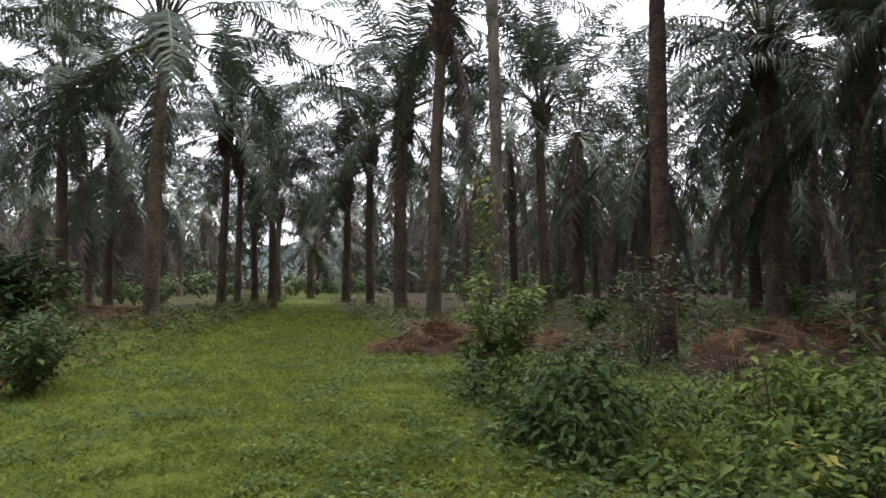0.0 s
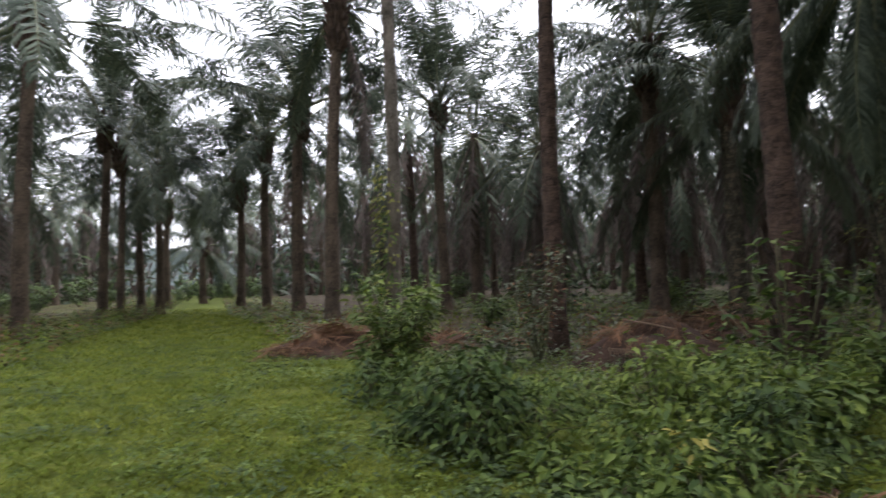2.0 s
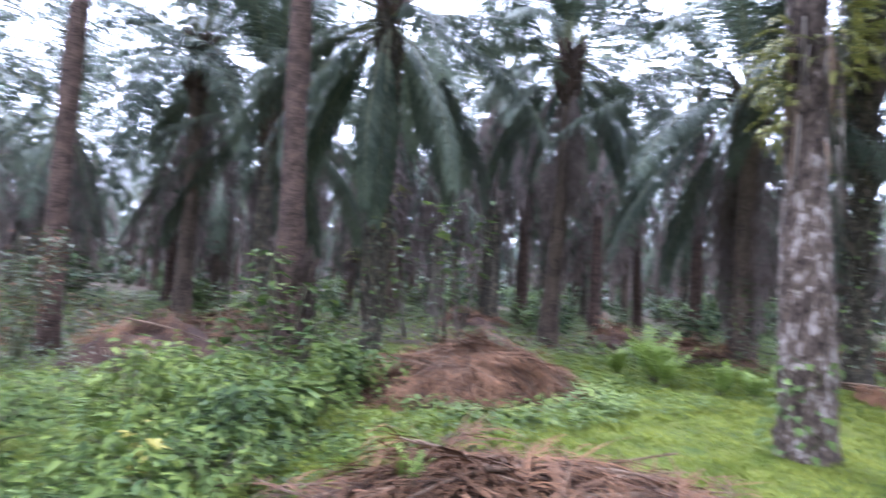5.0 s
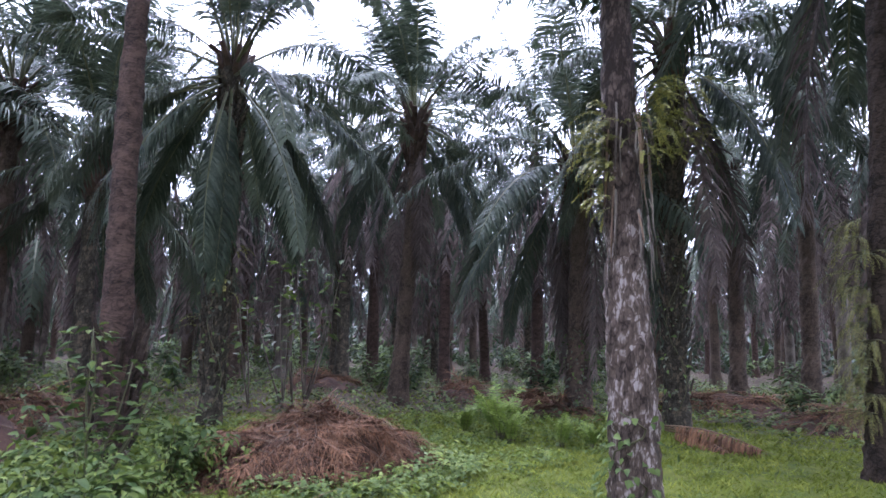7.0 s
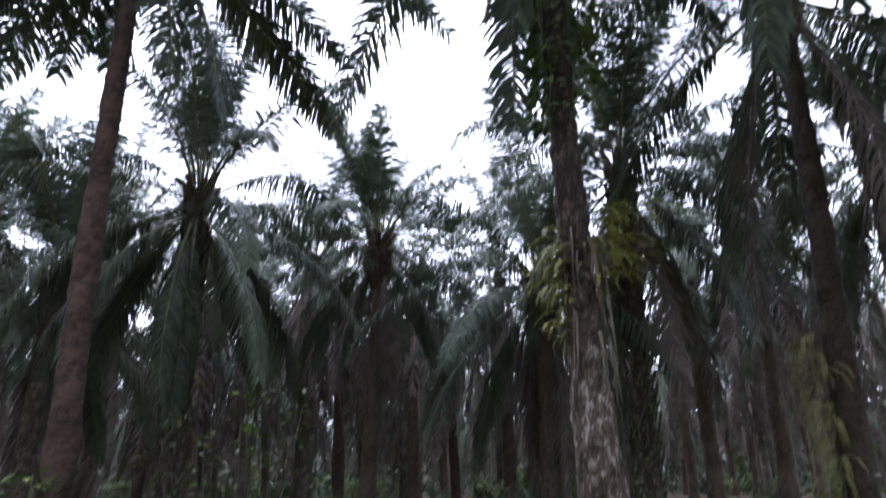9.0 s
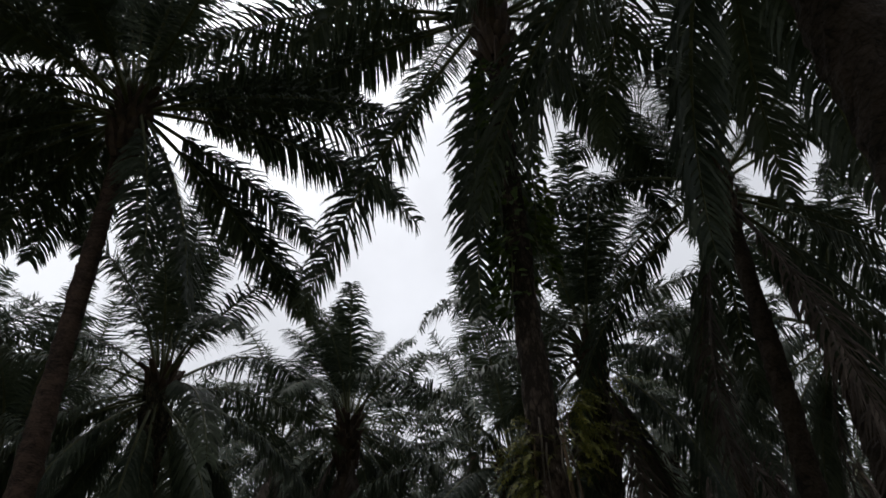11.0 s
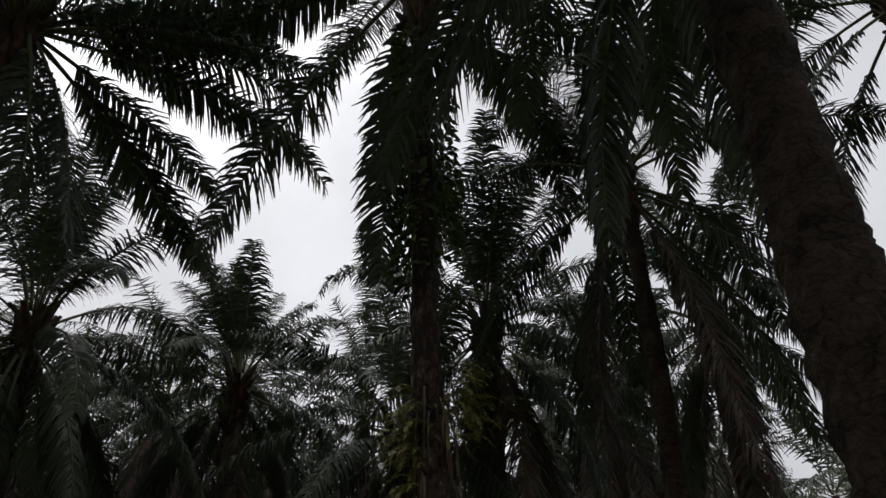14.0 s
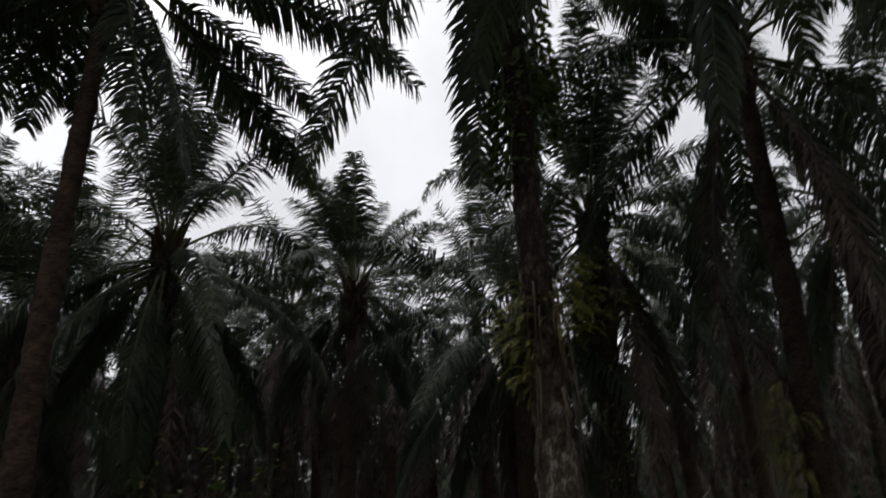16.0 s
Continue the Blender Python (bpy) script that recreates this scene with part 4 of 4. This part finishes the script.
shrub(4.55, 6.0, 6, 2.1, 1.8, 7, 300, (0.09, 0.18), [M_LEAF, M_LEAF, M_LEAF_LIGHT], "leafy sapling at the foot of a ringed palm")
shrub(5.71, 5.98, 7, 0.9, 1.1, 8, 320, (0.09, 0.18), [M_LEAF], "broad-leaved green shrub in the thicket")
shrub(3.77, 6.19, 9, 0.8, 1.3, 10, 460, (0.1, 0.2), [M_LEAF_LIGHT, M_LEAF], "bright young-leaved shrub in the thicket")
shrub(3.78, 4.78, 10, 0.75, 1.2, 9, 420, (0.1, 0.2), [M_LEAF, M_LEAF_LIGHT], "bright leafy shrub in front of the thicket")
shrub(-5.25, 8.11, 12, 1.35, 1.8, 16, 1300, (0.07, 0.14), [M_LEAF_DARK, M_LEAF_DARK, M_LEAF], "dense dark shrub on the lane's grassy side")
shrub(-6.42, 9.19, 13, 0.9, 1.5, 10, 520, (0.07, 0.14), [M_LEAF_DARK, M_LEAF], "dark leafy shrub on the lane's grassy side")
shrub(14.14, 11.84, 17, 4.6, 1.9, 2, 40, (0.16, 0.32), [M_LEAF, M_LEAF_LIGHT], "tall thin sapling with sparse broad leaves", "sapling")
shrub(13.40, 12.70, 18, 4.2, 1.8, 3, 40, (0.16, 0.32), [M_LEAF, M_LEAF_DULL], "tall thin sapling with sparse broad leaves", "sapling")
shrub(13.6, 11.0, 14, 4.9, 2.2, 4, 80, (0.16, 0.3), [M_LEAF], "tall thin sapling with sparse broad leaves", "sapling")
shrub(12.90, 11.06, 15, 4.8, 2.0, 3, 70, (0.16, 0.3), [M_LEAF, M_LEAF_DULL], "tall thin sapling with sparse broad leaves", "sapling")

shrub(-9.3, 14.0, 16, 3.1, 2.2, 16, 1900, (0.14, 0.28), [M_LEAF_DARK], "tall dense dark shrub under the lane-side palms")
KITS = [shrub_meshes(60 + k, 1.5, 1.9, 6, 330, (0.15, 0.28), [M_LEAF_DARK, M_LEAF], True) for k in range(4)]
rng = random.Random(8)
made = 0
while made < 150:
    d, az = rng.uniform(18, 80) , radians(rng.uniform(-44, 122))
    x, y = d * math.sin(az), d * math.cos(az)
    if (abs(lane_offset(x, y)) < 5.0 and d < 58) or any((Vector((x, y)) - q).length < 0.9 for q in placed):
        continue
    rods, fol = KITS[made % 4]
    root = new("shrub")
    k = rng.uniform(0.5, 1.1) * (1 + d / 60)
    root.matrix_basis = pose(x, y, height_at(x, y), 0, 0, rng.uniform(0, 360)) @ Matrix.Diagonal((k, k, k, 1))
    tagged(root, "shaded broad-leaved shrub between the palm rows", "shrub", "understorey shrubs")
    for r in rods:
        child("stem", r, root)
    child("foliage", fol, root)
    made += 1
for k, (x, y, q) in enumerate([(-14.2, 56, 0.8), (-13.6, 60, 0.9), (-7.6, 55.5, 0.7), (-14.8, 63, 1.1), (-11.5, 68, 1.1), (-7.4, 62, 1.0)]):
    rods, fol = KITS[k % 4]
    root = new("shrub")
    root.matrix_basis = pose(x, y, height_at(x, y), 0, 0, 67 * k) @ Matrix.Diagonal((q, q, q, 1))
    tagged(root, "leafy shrub closing the far end of the lane", "shrub", "understorey shrubs")
    for r in rods:
        child("stem", r, root)
    child("foliage", fol, root)


# ---- heaps of cut fronds ----
def dry_frond_soup(rng, length, flat):
    """A cut frond lying on a pile: a pale stalk and shrivelled leaflets."""
    s = Soup()
    pts = []
    arch = rng.uniform(0.0, 0.12)
    bend = rng.uniform(-0.25, 0.25)
    for k in range(9):
        u = k / 8
        pts.append(Vector((length * (u - 0.5), bend * (u - 0.5) ** 2 * 2, arch * (1 - (2 * u - 1) ** 2))))
    s.tube(pts, [0.016 - 0.0014 * k for k in range(9)], 5, 0, 0.7)
    fat = 0.85 if flat else 1.3
    for k in range(120 if flat else 80):
        u = rng.uniform(0.08, 1.0) * 7.99
        p = pts[int(u)].lerp(pts[int(u) + 1], u - int(u))
        ln = rng.uniform(0.25, 0.9)
        sg = rng.choice((-1, 1))
        d = Vector((rng.uniform(0.2, 1.5), sg * rng.uniform(0.1, 0.9), rng.uniform(-0.1, 0.3) * (0.4 if flat else 1))).normalized()
        ps, ss = [p.copy()], []
        for c in range(3):
            d = (d + Vector((rng.uniform(-0.45, 0.45), rng.uniform(-0.45, 0.45), -0.15 - 0.12 * c))).normalized()
            ps.append(ps[-1] + d * ln / 3)
        for c in range(4):
            t = (ps[min(3, c + 1)] - ps[max(0, c - 1)]).normalized()
            ss.append(t.cross(Vector((rng.uniform(-0.5, 0.5), rng.uniform(-0.5, 0.5), 1))).normalized() * (0.007, 0.009, 0.0065, 0.002)[c] * fat)
        s.strip(ps, ss, 1)
    return s


rng = random.Random(77)
DRY = [split(dry_frond_soup(rng, rng.uniform(1.6, 2.6), k % 2), ("dry_frond", "leaflet_fringe"), (M_STALK, M_STRAW)) for k in range(8)]


def heap(x, y, long, wide, tall, turn, many, seed, label, peak=0.8, size=1.0):
    """A mound of litter covered with cut dry fronds."""
    rng = random.Random(seed)
    root = new("frond_heap")
    root.matrix_basis = pose(x, y, height_at(x, y), 0, 0, turn)
    tagged(root, label, "debris heap", "heaps of cut fronds")

    def lift(u, v):
        q = u * u + v * v
        return tall * max(0.0, 1 - q) ** peak * (0.8 + 0.45 * noise.noise(Vector((u * 2.1 + seed, v * 2.1, 0))))

    s = Soup()
    n = 34
    for j in range(n + 1):
        for i in range(n + 1):
            u, v = 2 * i / n - 1, 2 * j / n - 1
            z = lift(u, v) * 0.85 + 0.05 * tall * noise.noise(Vector((u * 9, v * 9, seed)))
            s.v.append(Vector((u * long, v * wide, z - 0.04)))
    for j in range(n):
        for i in range(n):
            k = j * (n + 1) + i
            if (2 * i / n - 1) ** 2 + (2 * j / n - 1) ** 2 < 1.1:
                s.f.append((k, k + 1, k + n + 2, k + n + 1))
                s.m.append(0)
    child("litter", s.mesh("litter", [M_LITTER], True), root, None, "rotting brown frond litter")
    for k in range(many):
        a, r = rng.uniform(0, 2 * math.pi), rng.random() ** 0.6 * 0.92
        u, v = math.cos(a) * r, math.sin(a) * r
        du, dv = (lift(u + 0.05, v) - lift(u - 0.05, v)) / (0.1 * long), (lift(u, v + 0.05) - lift(u, v - 0.05)) / (0.1 * wide)
        yaw = math.degrees(a) + rng.gauss(0, 32) if peak > 1 else rng.gauss(0, 40) + rng.choice((0, 180))
        c, sn = math.cos(radians(yaw)), math.sin(radians(yaw))
        slope = math.degrees(math.atan(du * c + dv * sn))
        k2 = size * rng.uniform(0.5, 0.95) * min(1.0, 0.45 + long * 0.25)
        two_part("dry_frond", DRY[rng.randrange(8)], root, pose(u * long, v * wide, lift(u, v) * 0.9 + 0.02, 0, 0, yaw) @ pose(0, 0, 0, rng.uniform(-30, 30), -slope * 0.8 + rng.uniform(-8, 8), 0) @ Matrix.Diagonal((k2, k2, k2, 1)))
    return root


heap(3.72, 1.88, 1.5, 1.1, 0.37, -30, 120, 1, "long low heap of dry reddish cut palm fronds")
heap(7.15, 5.25, 1.75, 1.1, 0.9, -32, 190, 2, "tall mound of brown cut palm fronds", 1.35, 0.72)
heap(8.5, 6.75, 0.9, 0.7, 0.64, -20, 30, 14, "small brown mound behind a taller frond heap", 1.3, 0.7)
heap(0.02, 12.84, 1.5, 0.9, 0.5, -15, 34, 3, "heap of pale brown fronds at the lane's edge")
heap(2.48, 12.79, 1.2, 0.9, 0.4, 10, 20, 4, "small heap of brown fronds between palms")
heap(4.82, 9.4, 1.4, 1.0, 0.82, 8, 34, 5, "broad dark red-brown heap of rotting fronds", 0.8, 0.5)
heap(7.36, 11.83, 2.2, 1.0, 0.5, 20, 30, 6, "low heap of rotting brown fronds")
heap(18.99, 14.91, 1.8, 1.2, 0.8, 0, 20, 7, "brown frond heap deep between the rows")
heap(19.08, 9.10, 1.6, 1.0, 0.7, 30, 20, 8, "brown frond heap deep between the rows")
heap(16.84, 5.85, 2.4, 0.9, 0.45, 60, 24, 9, "low reddish frond heap behind the ferns")
heap(20.64, 1.89, 2.2, 1.2, 0.7, 80, 24, 10, "brown frond heap deep between the rows")
heap(17.59, -1.15, 1.8, 1.1, 0.5, 75, 24, 11, "brown frond heap beyond the clearing")
heap(-11.53, 24.11, 2.0, 1.2, 0.5, 10, 20, 12, "frond heap under the far row of palms")
heap(-16.77, 29.35, 2.0, 1.2, 0.5, 20, 16, 13, "frond heap under the far row of palms")

fallen = new("fallen_frond")
fallen.matrix_basis = pose(13.95, 2.2, height_at(13.95, 2.2), 0, 0, -137)
tagged(fallen, "fallen dry brown palm frond lying on the grass", "fallen frond")
for k, (turn, rise, long) in enumerate(((0, 7, 2.7), (5, 4, 2.4), (-6, 3, 2.2))):
    two_part("dry_frond", split(frond_soup(random.Random(70 + k), long, rise, 2.2 * rise + 5, 70, 0.42, 3, 2.4, False, 0.012), ("dry_frond", "leaflet_fringe"), (M_STALK, M_STRAW)), fallen, pose(0, 0.05 * k, 0.2 - 0.04 * k, 0, 0, turn))


# ---- bare stalks lying about ----
def bare_stalk(a, b, thick, label="bare pale palm stalk lying on the litter"):
    a, b = Vector(a), Vector(b)
    s = Soup()
    s.tube([a, a.lerp(b, 0.3) + Vector((0, 0, 0.03)), a.lerp(b, 0.65) + Vector((0, 0, 0.04)), b], [thick, thick * 0.9, thick * 0.75, thick * 0.45], 6, 0, 0.7)
    tagged(new("bare_stalk", s.mesh("bare_stalk", [M_STALK], True)), label, "dead branch")


bare_stalk((4.25, 9.28, 0.7), (5.27, 8.76, 0.42), 0.022)
bare_stalk((3.73, 9.40, 0.8), (3.98, 9.32, 0.55), 0.025)
bare_stalk((4.33, 8.6, 0.42), (4.5, 8.5, 0.12), 0.022)
bare_stalk((6.25, 10.12, 0.9), (6.85, 9.75, 0.04), 0.03)
comb = Soup()
ends = Vector((3.72, 8.62, 0.36)), Vector((4.08, 8.44, 0.33))
comb.tube([ends[0], ends[1]], [0.012, 0.007], 4)
for k in range(9):
    p = ends[0].lerp(ends[1], k / 8)
    comb.strip([p, p + Vector((0.015, -0.03, -0.04)), p + Vector((0.02, -0.04, -0.11 - 0.02 * (k % 3)))], [Vector((0.011, 0.004, 0)), Vector((0.011, 0.004, 0)), Vector((0.003, 0, 0))], 0)
tagged(new("frond_tip", comb.mesh("frond_tip", [M_STALK])), "pale dry frond tip hanging on a dark heap", "dead branch")
bare_stalk((2.75, 1.95, 0.3), (4.75, 1.12, 0.2), 0.036, "long bare grey palm stalk on the dry heap")
bare_stalk((3.3, 1.98, 0.42), (4.9, 1.55, 0.18), 0.03, "long bare grey palm stalk on the dry heap")


# ---- ferns ----
def fern_soup(rng, length, elev, droop, broad=0.19, wide=0.011):
    return frond_soup(rng, length, elev, droop, 28, length * broad, 2, 0.3, False, wide)


rng = random.Random(31)
FERN_UP = [fern_soup(rng, rng.uniform(0.95, 1.2), rng.uniform(72, 88), 50, 0.17, 0.015).mesh("fern_leaf", [M_STEM, M_FERN_LOW]) for k in range(3)]
FERN_SIDE = [fern_soup(rng, rng.uniform(0.7, 1.05), rng.uniform(0, 48), 98, 0.1, 0.0095).mesh("fern_leaf", [M_STEM, M_FERN]) for k in range(3)]
FERN_DRAPE = [fern_soup(rng, rng.uniform(0.8, 1.2), rng.uniform(-30, 10), 90, 0.085, 0.005).mesh("fern_leaf", [M_STEM, M_FERN_DRAPE]) for k in range(3)]


def fern_clump(x, y, z, many, scale, seed, kit, label, spread=(0, 360), name="fern"):
    rng = random.Random(seed)
    root = new(name)
    root.matrix_basis = pose(x, y, z)
    tagged(root, label, "fern")
    for k in range(many):
        q = scale * rng.uniform(0.7, 1.15)
        child("fern_leaf", kit[k % 3], root, pose(rng.uniform(-0.06, 0.06), rng.uniform(-0.06, 0.06), rng.uniform(-0.15, 0.15) * (kit is FERN_SIDE), 0, 0, rng.uniform(*spread)) @ Matrix.Diagonal((q, q, q, 1)))
    return root


for k, (x, y, sc) in enumerate([(11.52, 4.59, 1.05), (11.18, 4.24, 0.8), (11.88, 4.76, 0.85), (11.40, 3.40, 0.7), (11.61, 2.93, 0.65), (11.99, 2.54, 0.6), (11.76, 5.40, 0.7)]):
    fern_clump(x, y, height_at(x, y), 17, 0.85 * sc, 300 + k, FERN_UP, "bright green fern clump on the clearing's edge")


fern_clump(3.05, 2.3, 0.3, 5, 0.22, 390, FERN_UP, "small bright fern sprouting from the dry heap")


def on_trunk(x, y, radius, z, toward, many, scale, seed, label, kit=None):
    """Ferns rooted on a trunk, reaching out around the compass turn toward."""
    a = radians(toward)
    fern_clump(x + math.cos(a) * radius, y + math.sin(a) * radius, z, many, scale, seed, kit or FERN_SIDE, label, (toward - 75, toward + 75), "trunk_fern")


for k, (z, toward, many, sc) in enumerate([(4.15, 115, 14, 0.6), (3.85, 108, 18, 0.68), (3.5, 118, 18, 0.6), (3.25, 112, 12, 0.5), (4.5, -66, 14, 0.62), (4.1, -78, 16, 0.7), (3.8, -110, 9, 0.5), (4.0, 195, 8, 0.45)]):
    on_trunk(7.49, 1.28, 0.2, z, toward, many, sc, 320 + k, "yellow-green fern tuft rooted on a lichen-spotted palm trunk")
for k in range(10):
    on_trunk(15.62, 2.15, 0.27, 5.9 + 0.24 * k, 100 + 67 * k, 8, 1.15, 340 + k, "green fern tuft hanging on a thick palm trunk")
for k in range(12):
    on_trunk(11.07, -1.28, 0.2, 0.9 + 0.24 * k, 122 + 25 * math.sin(k * 2.2), 22, 0.55, 360 + k, "yellow-green fern drape on a palm trunk", FERN_DRAPE)
for k in range(6):
    on_trunk(9.6, 9.95, 0.24, 1.2 + 0.75 * k, 60 + 97 * k, 5, 0.6, 380 + k, "small fern tuft on a mossy palm trunk")


def vine(x, y, radius, low, high, leaves, seed, mats, label, face, size=(0.07, 0.14), spread=0.2):
    """A climbing vine: a thin stem wound up a trunk, with leaves of its own."""
    rng, g = random.Random(seed), np.random.default_rng(seed)
    root = new("climbing_vine")
    root.matrix_basis = pose(x, y, 0)
    tagged(root, label, "vine")
    pts = [Vector((math.cos(radians(face) + 0.7 * math.sin(k * 0.9)) * (radius + 0.02), math.sin(radians(face) + 0.7 * math.sin(k * 0.9)) * (radius + 0.02), low + (high - low) * k / 11)) for k in range(12)]
    s = Soup()
    s.tube(pts, [0.012] * 12, 5)
    child("stem", s.mesh("stem", [M_STEM], True), root)
    place, ahead, ups, ln = [], [], [], []
    for k in range(leaves):
        a = radians(face) + rng.gauss(0, 0.8)
        r = radius + rng.uniform(0.03, spread)
        place.append((math.cos(a) * r, math.sin(a) * r, low + (high - low) * rng.random() ** 1.2))
        ahead.append((math.cos(a) + rng.gauss(0, 0.5), math.sin(a) + rng.gauss(0, 0.5), rng.uniform(-1.0, 0.1)))
        ups.append((math.cos(a), math.sin(a), 0.6))
        ln.append(rng.uniform(*size))
    ln = np.array(ln)
    child("foliage", leaf_mesh("foliage", np.array(place), np.array(ahead), np.array(ups), ln, ln * 0.6, mats, g.integers(0, len(mats), leaves)), root)


vine(1.48, 17.83, 0.2, 0.6, 4.6, 460, 1, [M_LEAF, M_FERN], "yellow-green vine climbing a slender grey palm", 200, (0.09, 0.18), 0.36)
vine(7.5, 1.26, 0.26, 0.1, 1.0, 60, 2, [M_LEAF], "small-leaved vine at the foot of a lichen-spotted palm", 175)
vine(7.48, 1.32, 0.26, 5.8, 10.4, 520, 6, [M_LEAF_DARK, M_LEAF], "leafy creeper curtain hanging along a lichen-spotted palm", 118, (0.1, 0.2))
vine(7.48, 1.32, 0.24, 6.4, 10.4, 320, 7, [M_LEAF_DARK, M_LEAF], "leafy creeper curtain hanging along a lichen-spotted palm", -70, (0.1, 0.2))
vine(9.6, 9.95, 0.26, 0.3, 4.0, 80, 3, [M_LEAF, M_LEAF_DULL], "sparse vine climbing a mossy palm trunk", 225)
vine(15.62, 2.15, 0.3, 0.4, 4.5, 90, 4, [M_LEAF, M_LEAF_DULL], "sparse vine climbing a thick palm trunk", 190)
vine(17.2, 4.9, 0.3, 0.3, 2.2, 120, 5, [M_LEAF, M_LEAF_DULL], "sparse vine climbing a dark palm trunk", 200)


def dry_sheath(x, y, radius, low, high, strips, seed, label):
    """Pale dead sheaths that hang in strips round a trunk."""
    rng = random.Random(seed)
    root = new("dry_sheath")
    root.matrix_basis = pose(x, y, 0)
    tagged(root, label, "dead leaf")
    for k in range(strips):
        a = radians(rng.uniform(0, 360))
        out, side = Vector((math.cos(a), math.sin(a), 0)), Vector((-math.sin(a), math.cos(a), 0))
        top, long, w = rng.uniform(low + 0.4, high), rng.uniform(0.35, 0.85), rng.uniform(0.015, 0.035)
        s = Soup()
        pts = [out * (radius + q) + side * rng.uniform(-0.015, 0.015) + Vector((0, 0, top - long * u)) for u, q in ((0, 0.0), (0.3, 0.035), (0.7, 0.045), (1, 0.07))]
        s.tube(pts, [w, w, 0.85 * w, 0.4 * w], 5, 0, 0.45)
        child("sheath_strip", s.mesh("sheath_strip", [M_GREY_BARK if k % 3 else M_STALK], True), root)


dry_sheath(7.49, 1.29, 0.215, 2.5, 4.5, 40, 5, "pale dry leaf sheaths hanging on a lichen-spotted palm trunk")


# ---- distance ----
def distance_belt():
    """The far plantation, where crowns and undergrowth close into one mass."""
    g = np.random.default_rng(9)
    k = 100000
    a, r = g.uniform(0, 2 * math.pi, k), g.uniform(66, 112, k)
    a = np.where((a > radians(343)) & (a < radians(353)) & (g.random(k) < 0.7), g.uniform(0, 2, k), a)
    low = g.random(k) < 0.6
    z = np.where(low, 5.0 * g.random(k), 11.0 * g.random(k) ** 1.3)
    r = np.where(low, r, np.maximum(r, 82))
    place = np.stack([r * np.sin(a), r * np.cos(a), z], 1)
    ahead = np.stack([g.normal(0, 1, k), g.normal(0, 1, k), g.uniform(-1.6, 0.2, k)], 1)
    ups = np.stack([g.normal(0, 1, k), g.normal(0, 1, k), np.ones(k)], 1)
    ln = g.uniform(0.9, 2.2, k)
    tagged(new("far_foliage", leaf_mesh("far_foliage", place, ahead, ups, ln, ln * 0.22, [M_LEAFLET, M_LEAF_DARK, M_DEADLEAF], g.integers(0, 3, k), plain=True)), "dim far palm foliage closing the plantation", "foliage", kind="stuff")


distance_belt()


def haze_backdrop():
    """The pale forest edge far behind the last palms, its haze painted as glow, with an uneven top."""
    mat = bpy.data.materials.new("painted_haze")
    mat.use_nodes = True
    n, l = mat.node_tree.nodes, mat.node_tree.links
    n.clear()
    co, tone, ramp, glow, out, haze_glow = (n.new("ShaderNode" + k) for k in ("TexCoord", "TexNoise", "ValToRGB", "Emission", "OutputMaterial", "Attribute"))
    haze_glow.attribute_name = "haze_glow"
    l.new(haze_glow.outputs["Fac"], glow.inputs["Strength"])
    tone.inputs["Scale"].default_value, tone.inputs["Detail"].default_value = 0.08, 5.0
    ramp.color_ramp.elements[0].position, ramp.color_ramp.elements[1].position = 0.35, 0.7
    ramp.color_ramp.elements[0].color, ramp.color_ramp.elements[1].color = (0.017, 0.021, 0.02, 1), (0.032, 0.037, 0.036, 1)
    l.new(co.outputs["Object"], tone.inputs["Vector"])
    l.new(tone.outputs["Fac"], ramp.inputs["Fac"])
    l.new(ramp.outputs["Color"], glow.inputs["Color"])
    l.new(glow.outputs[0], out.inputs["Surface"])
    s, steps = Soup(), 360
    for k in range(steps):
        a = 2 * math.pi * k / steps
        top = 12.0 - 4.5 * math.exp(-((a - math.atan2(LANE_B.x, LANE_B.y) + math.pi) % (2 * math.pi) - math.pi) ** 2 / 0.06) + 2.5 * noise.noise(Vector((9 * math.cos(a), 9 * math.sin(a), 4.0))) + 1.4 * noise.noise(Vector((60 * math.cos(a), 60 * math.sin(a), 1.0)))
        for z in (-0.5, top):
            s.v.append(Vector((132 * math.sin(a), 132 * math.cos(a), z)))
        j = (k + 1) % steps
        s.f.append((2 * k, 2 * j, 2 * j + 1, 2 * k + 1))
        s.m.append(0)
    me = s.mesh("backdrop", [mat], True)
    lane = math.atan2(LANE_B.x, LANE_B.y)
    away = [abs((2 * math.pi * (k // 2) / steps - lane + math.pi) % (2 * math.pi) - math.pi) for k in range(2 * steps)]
    # haze is put in as emission strength, strongest towards the lane
    me.attributes.new("haze_glow", "FLOAT", "POINT").data.foreach_set("value", [0.7 + 2.0 * math.exp(-(w / 0.13) ** 2) for w in away])
    tagged(new("backdrop", me), "glowing band painted as pale haze over the far forest edge", "backdrop", kind="structure")


haze_backdrop()
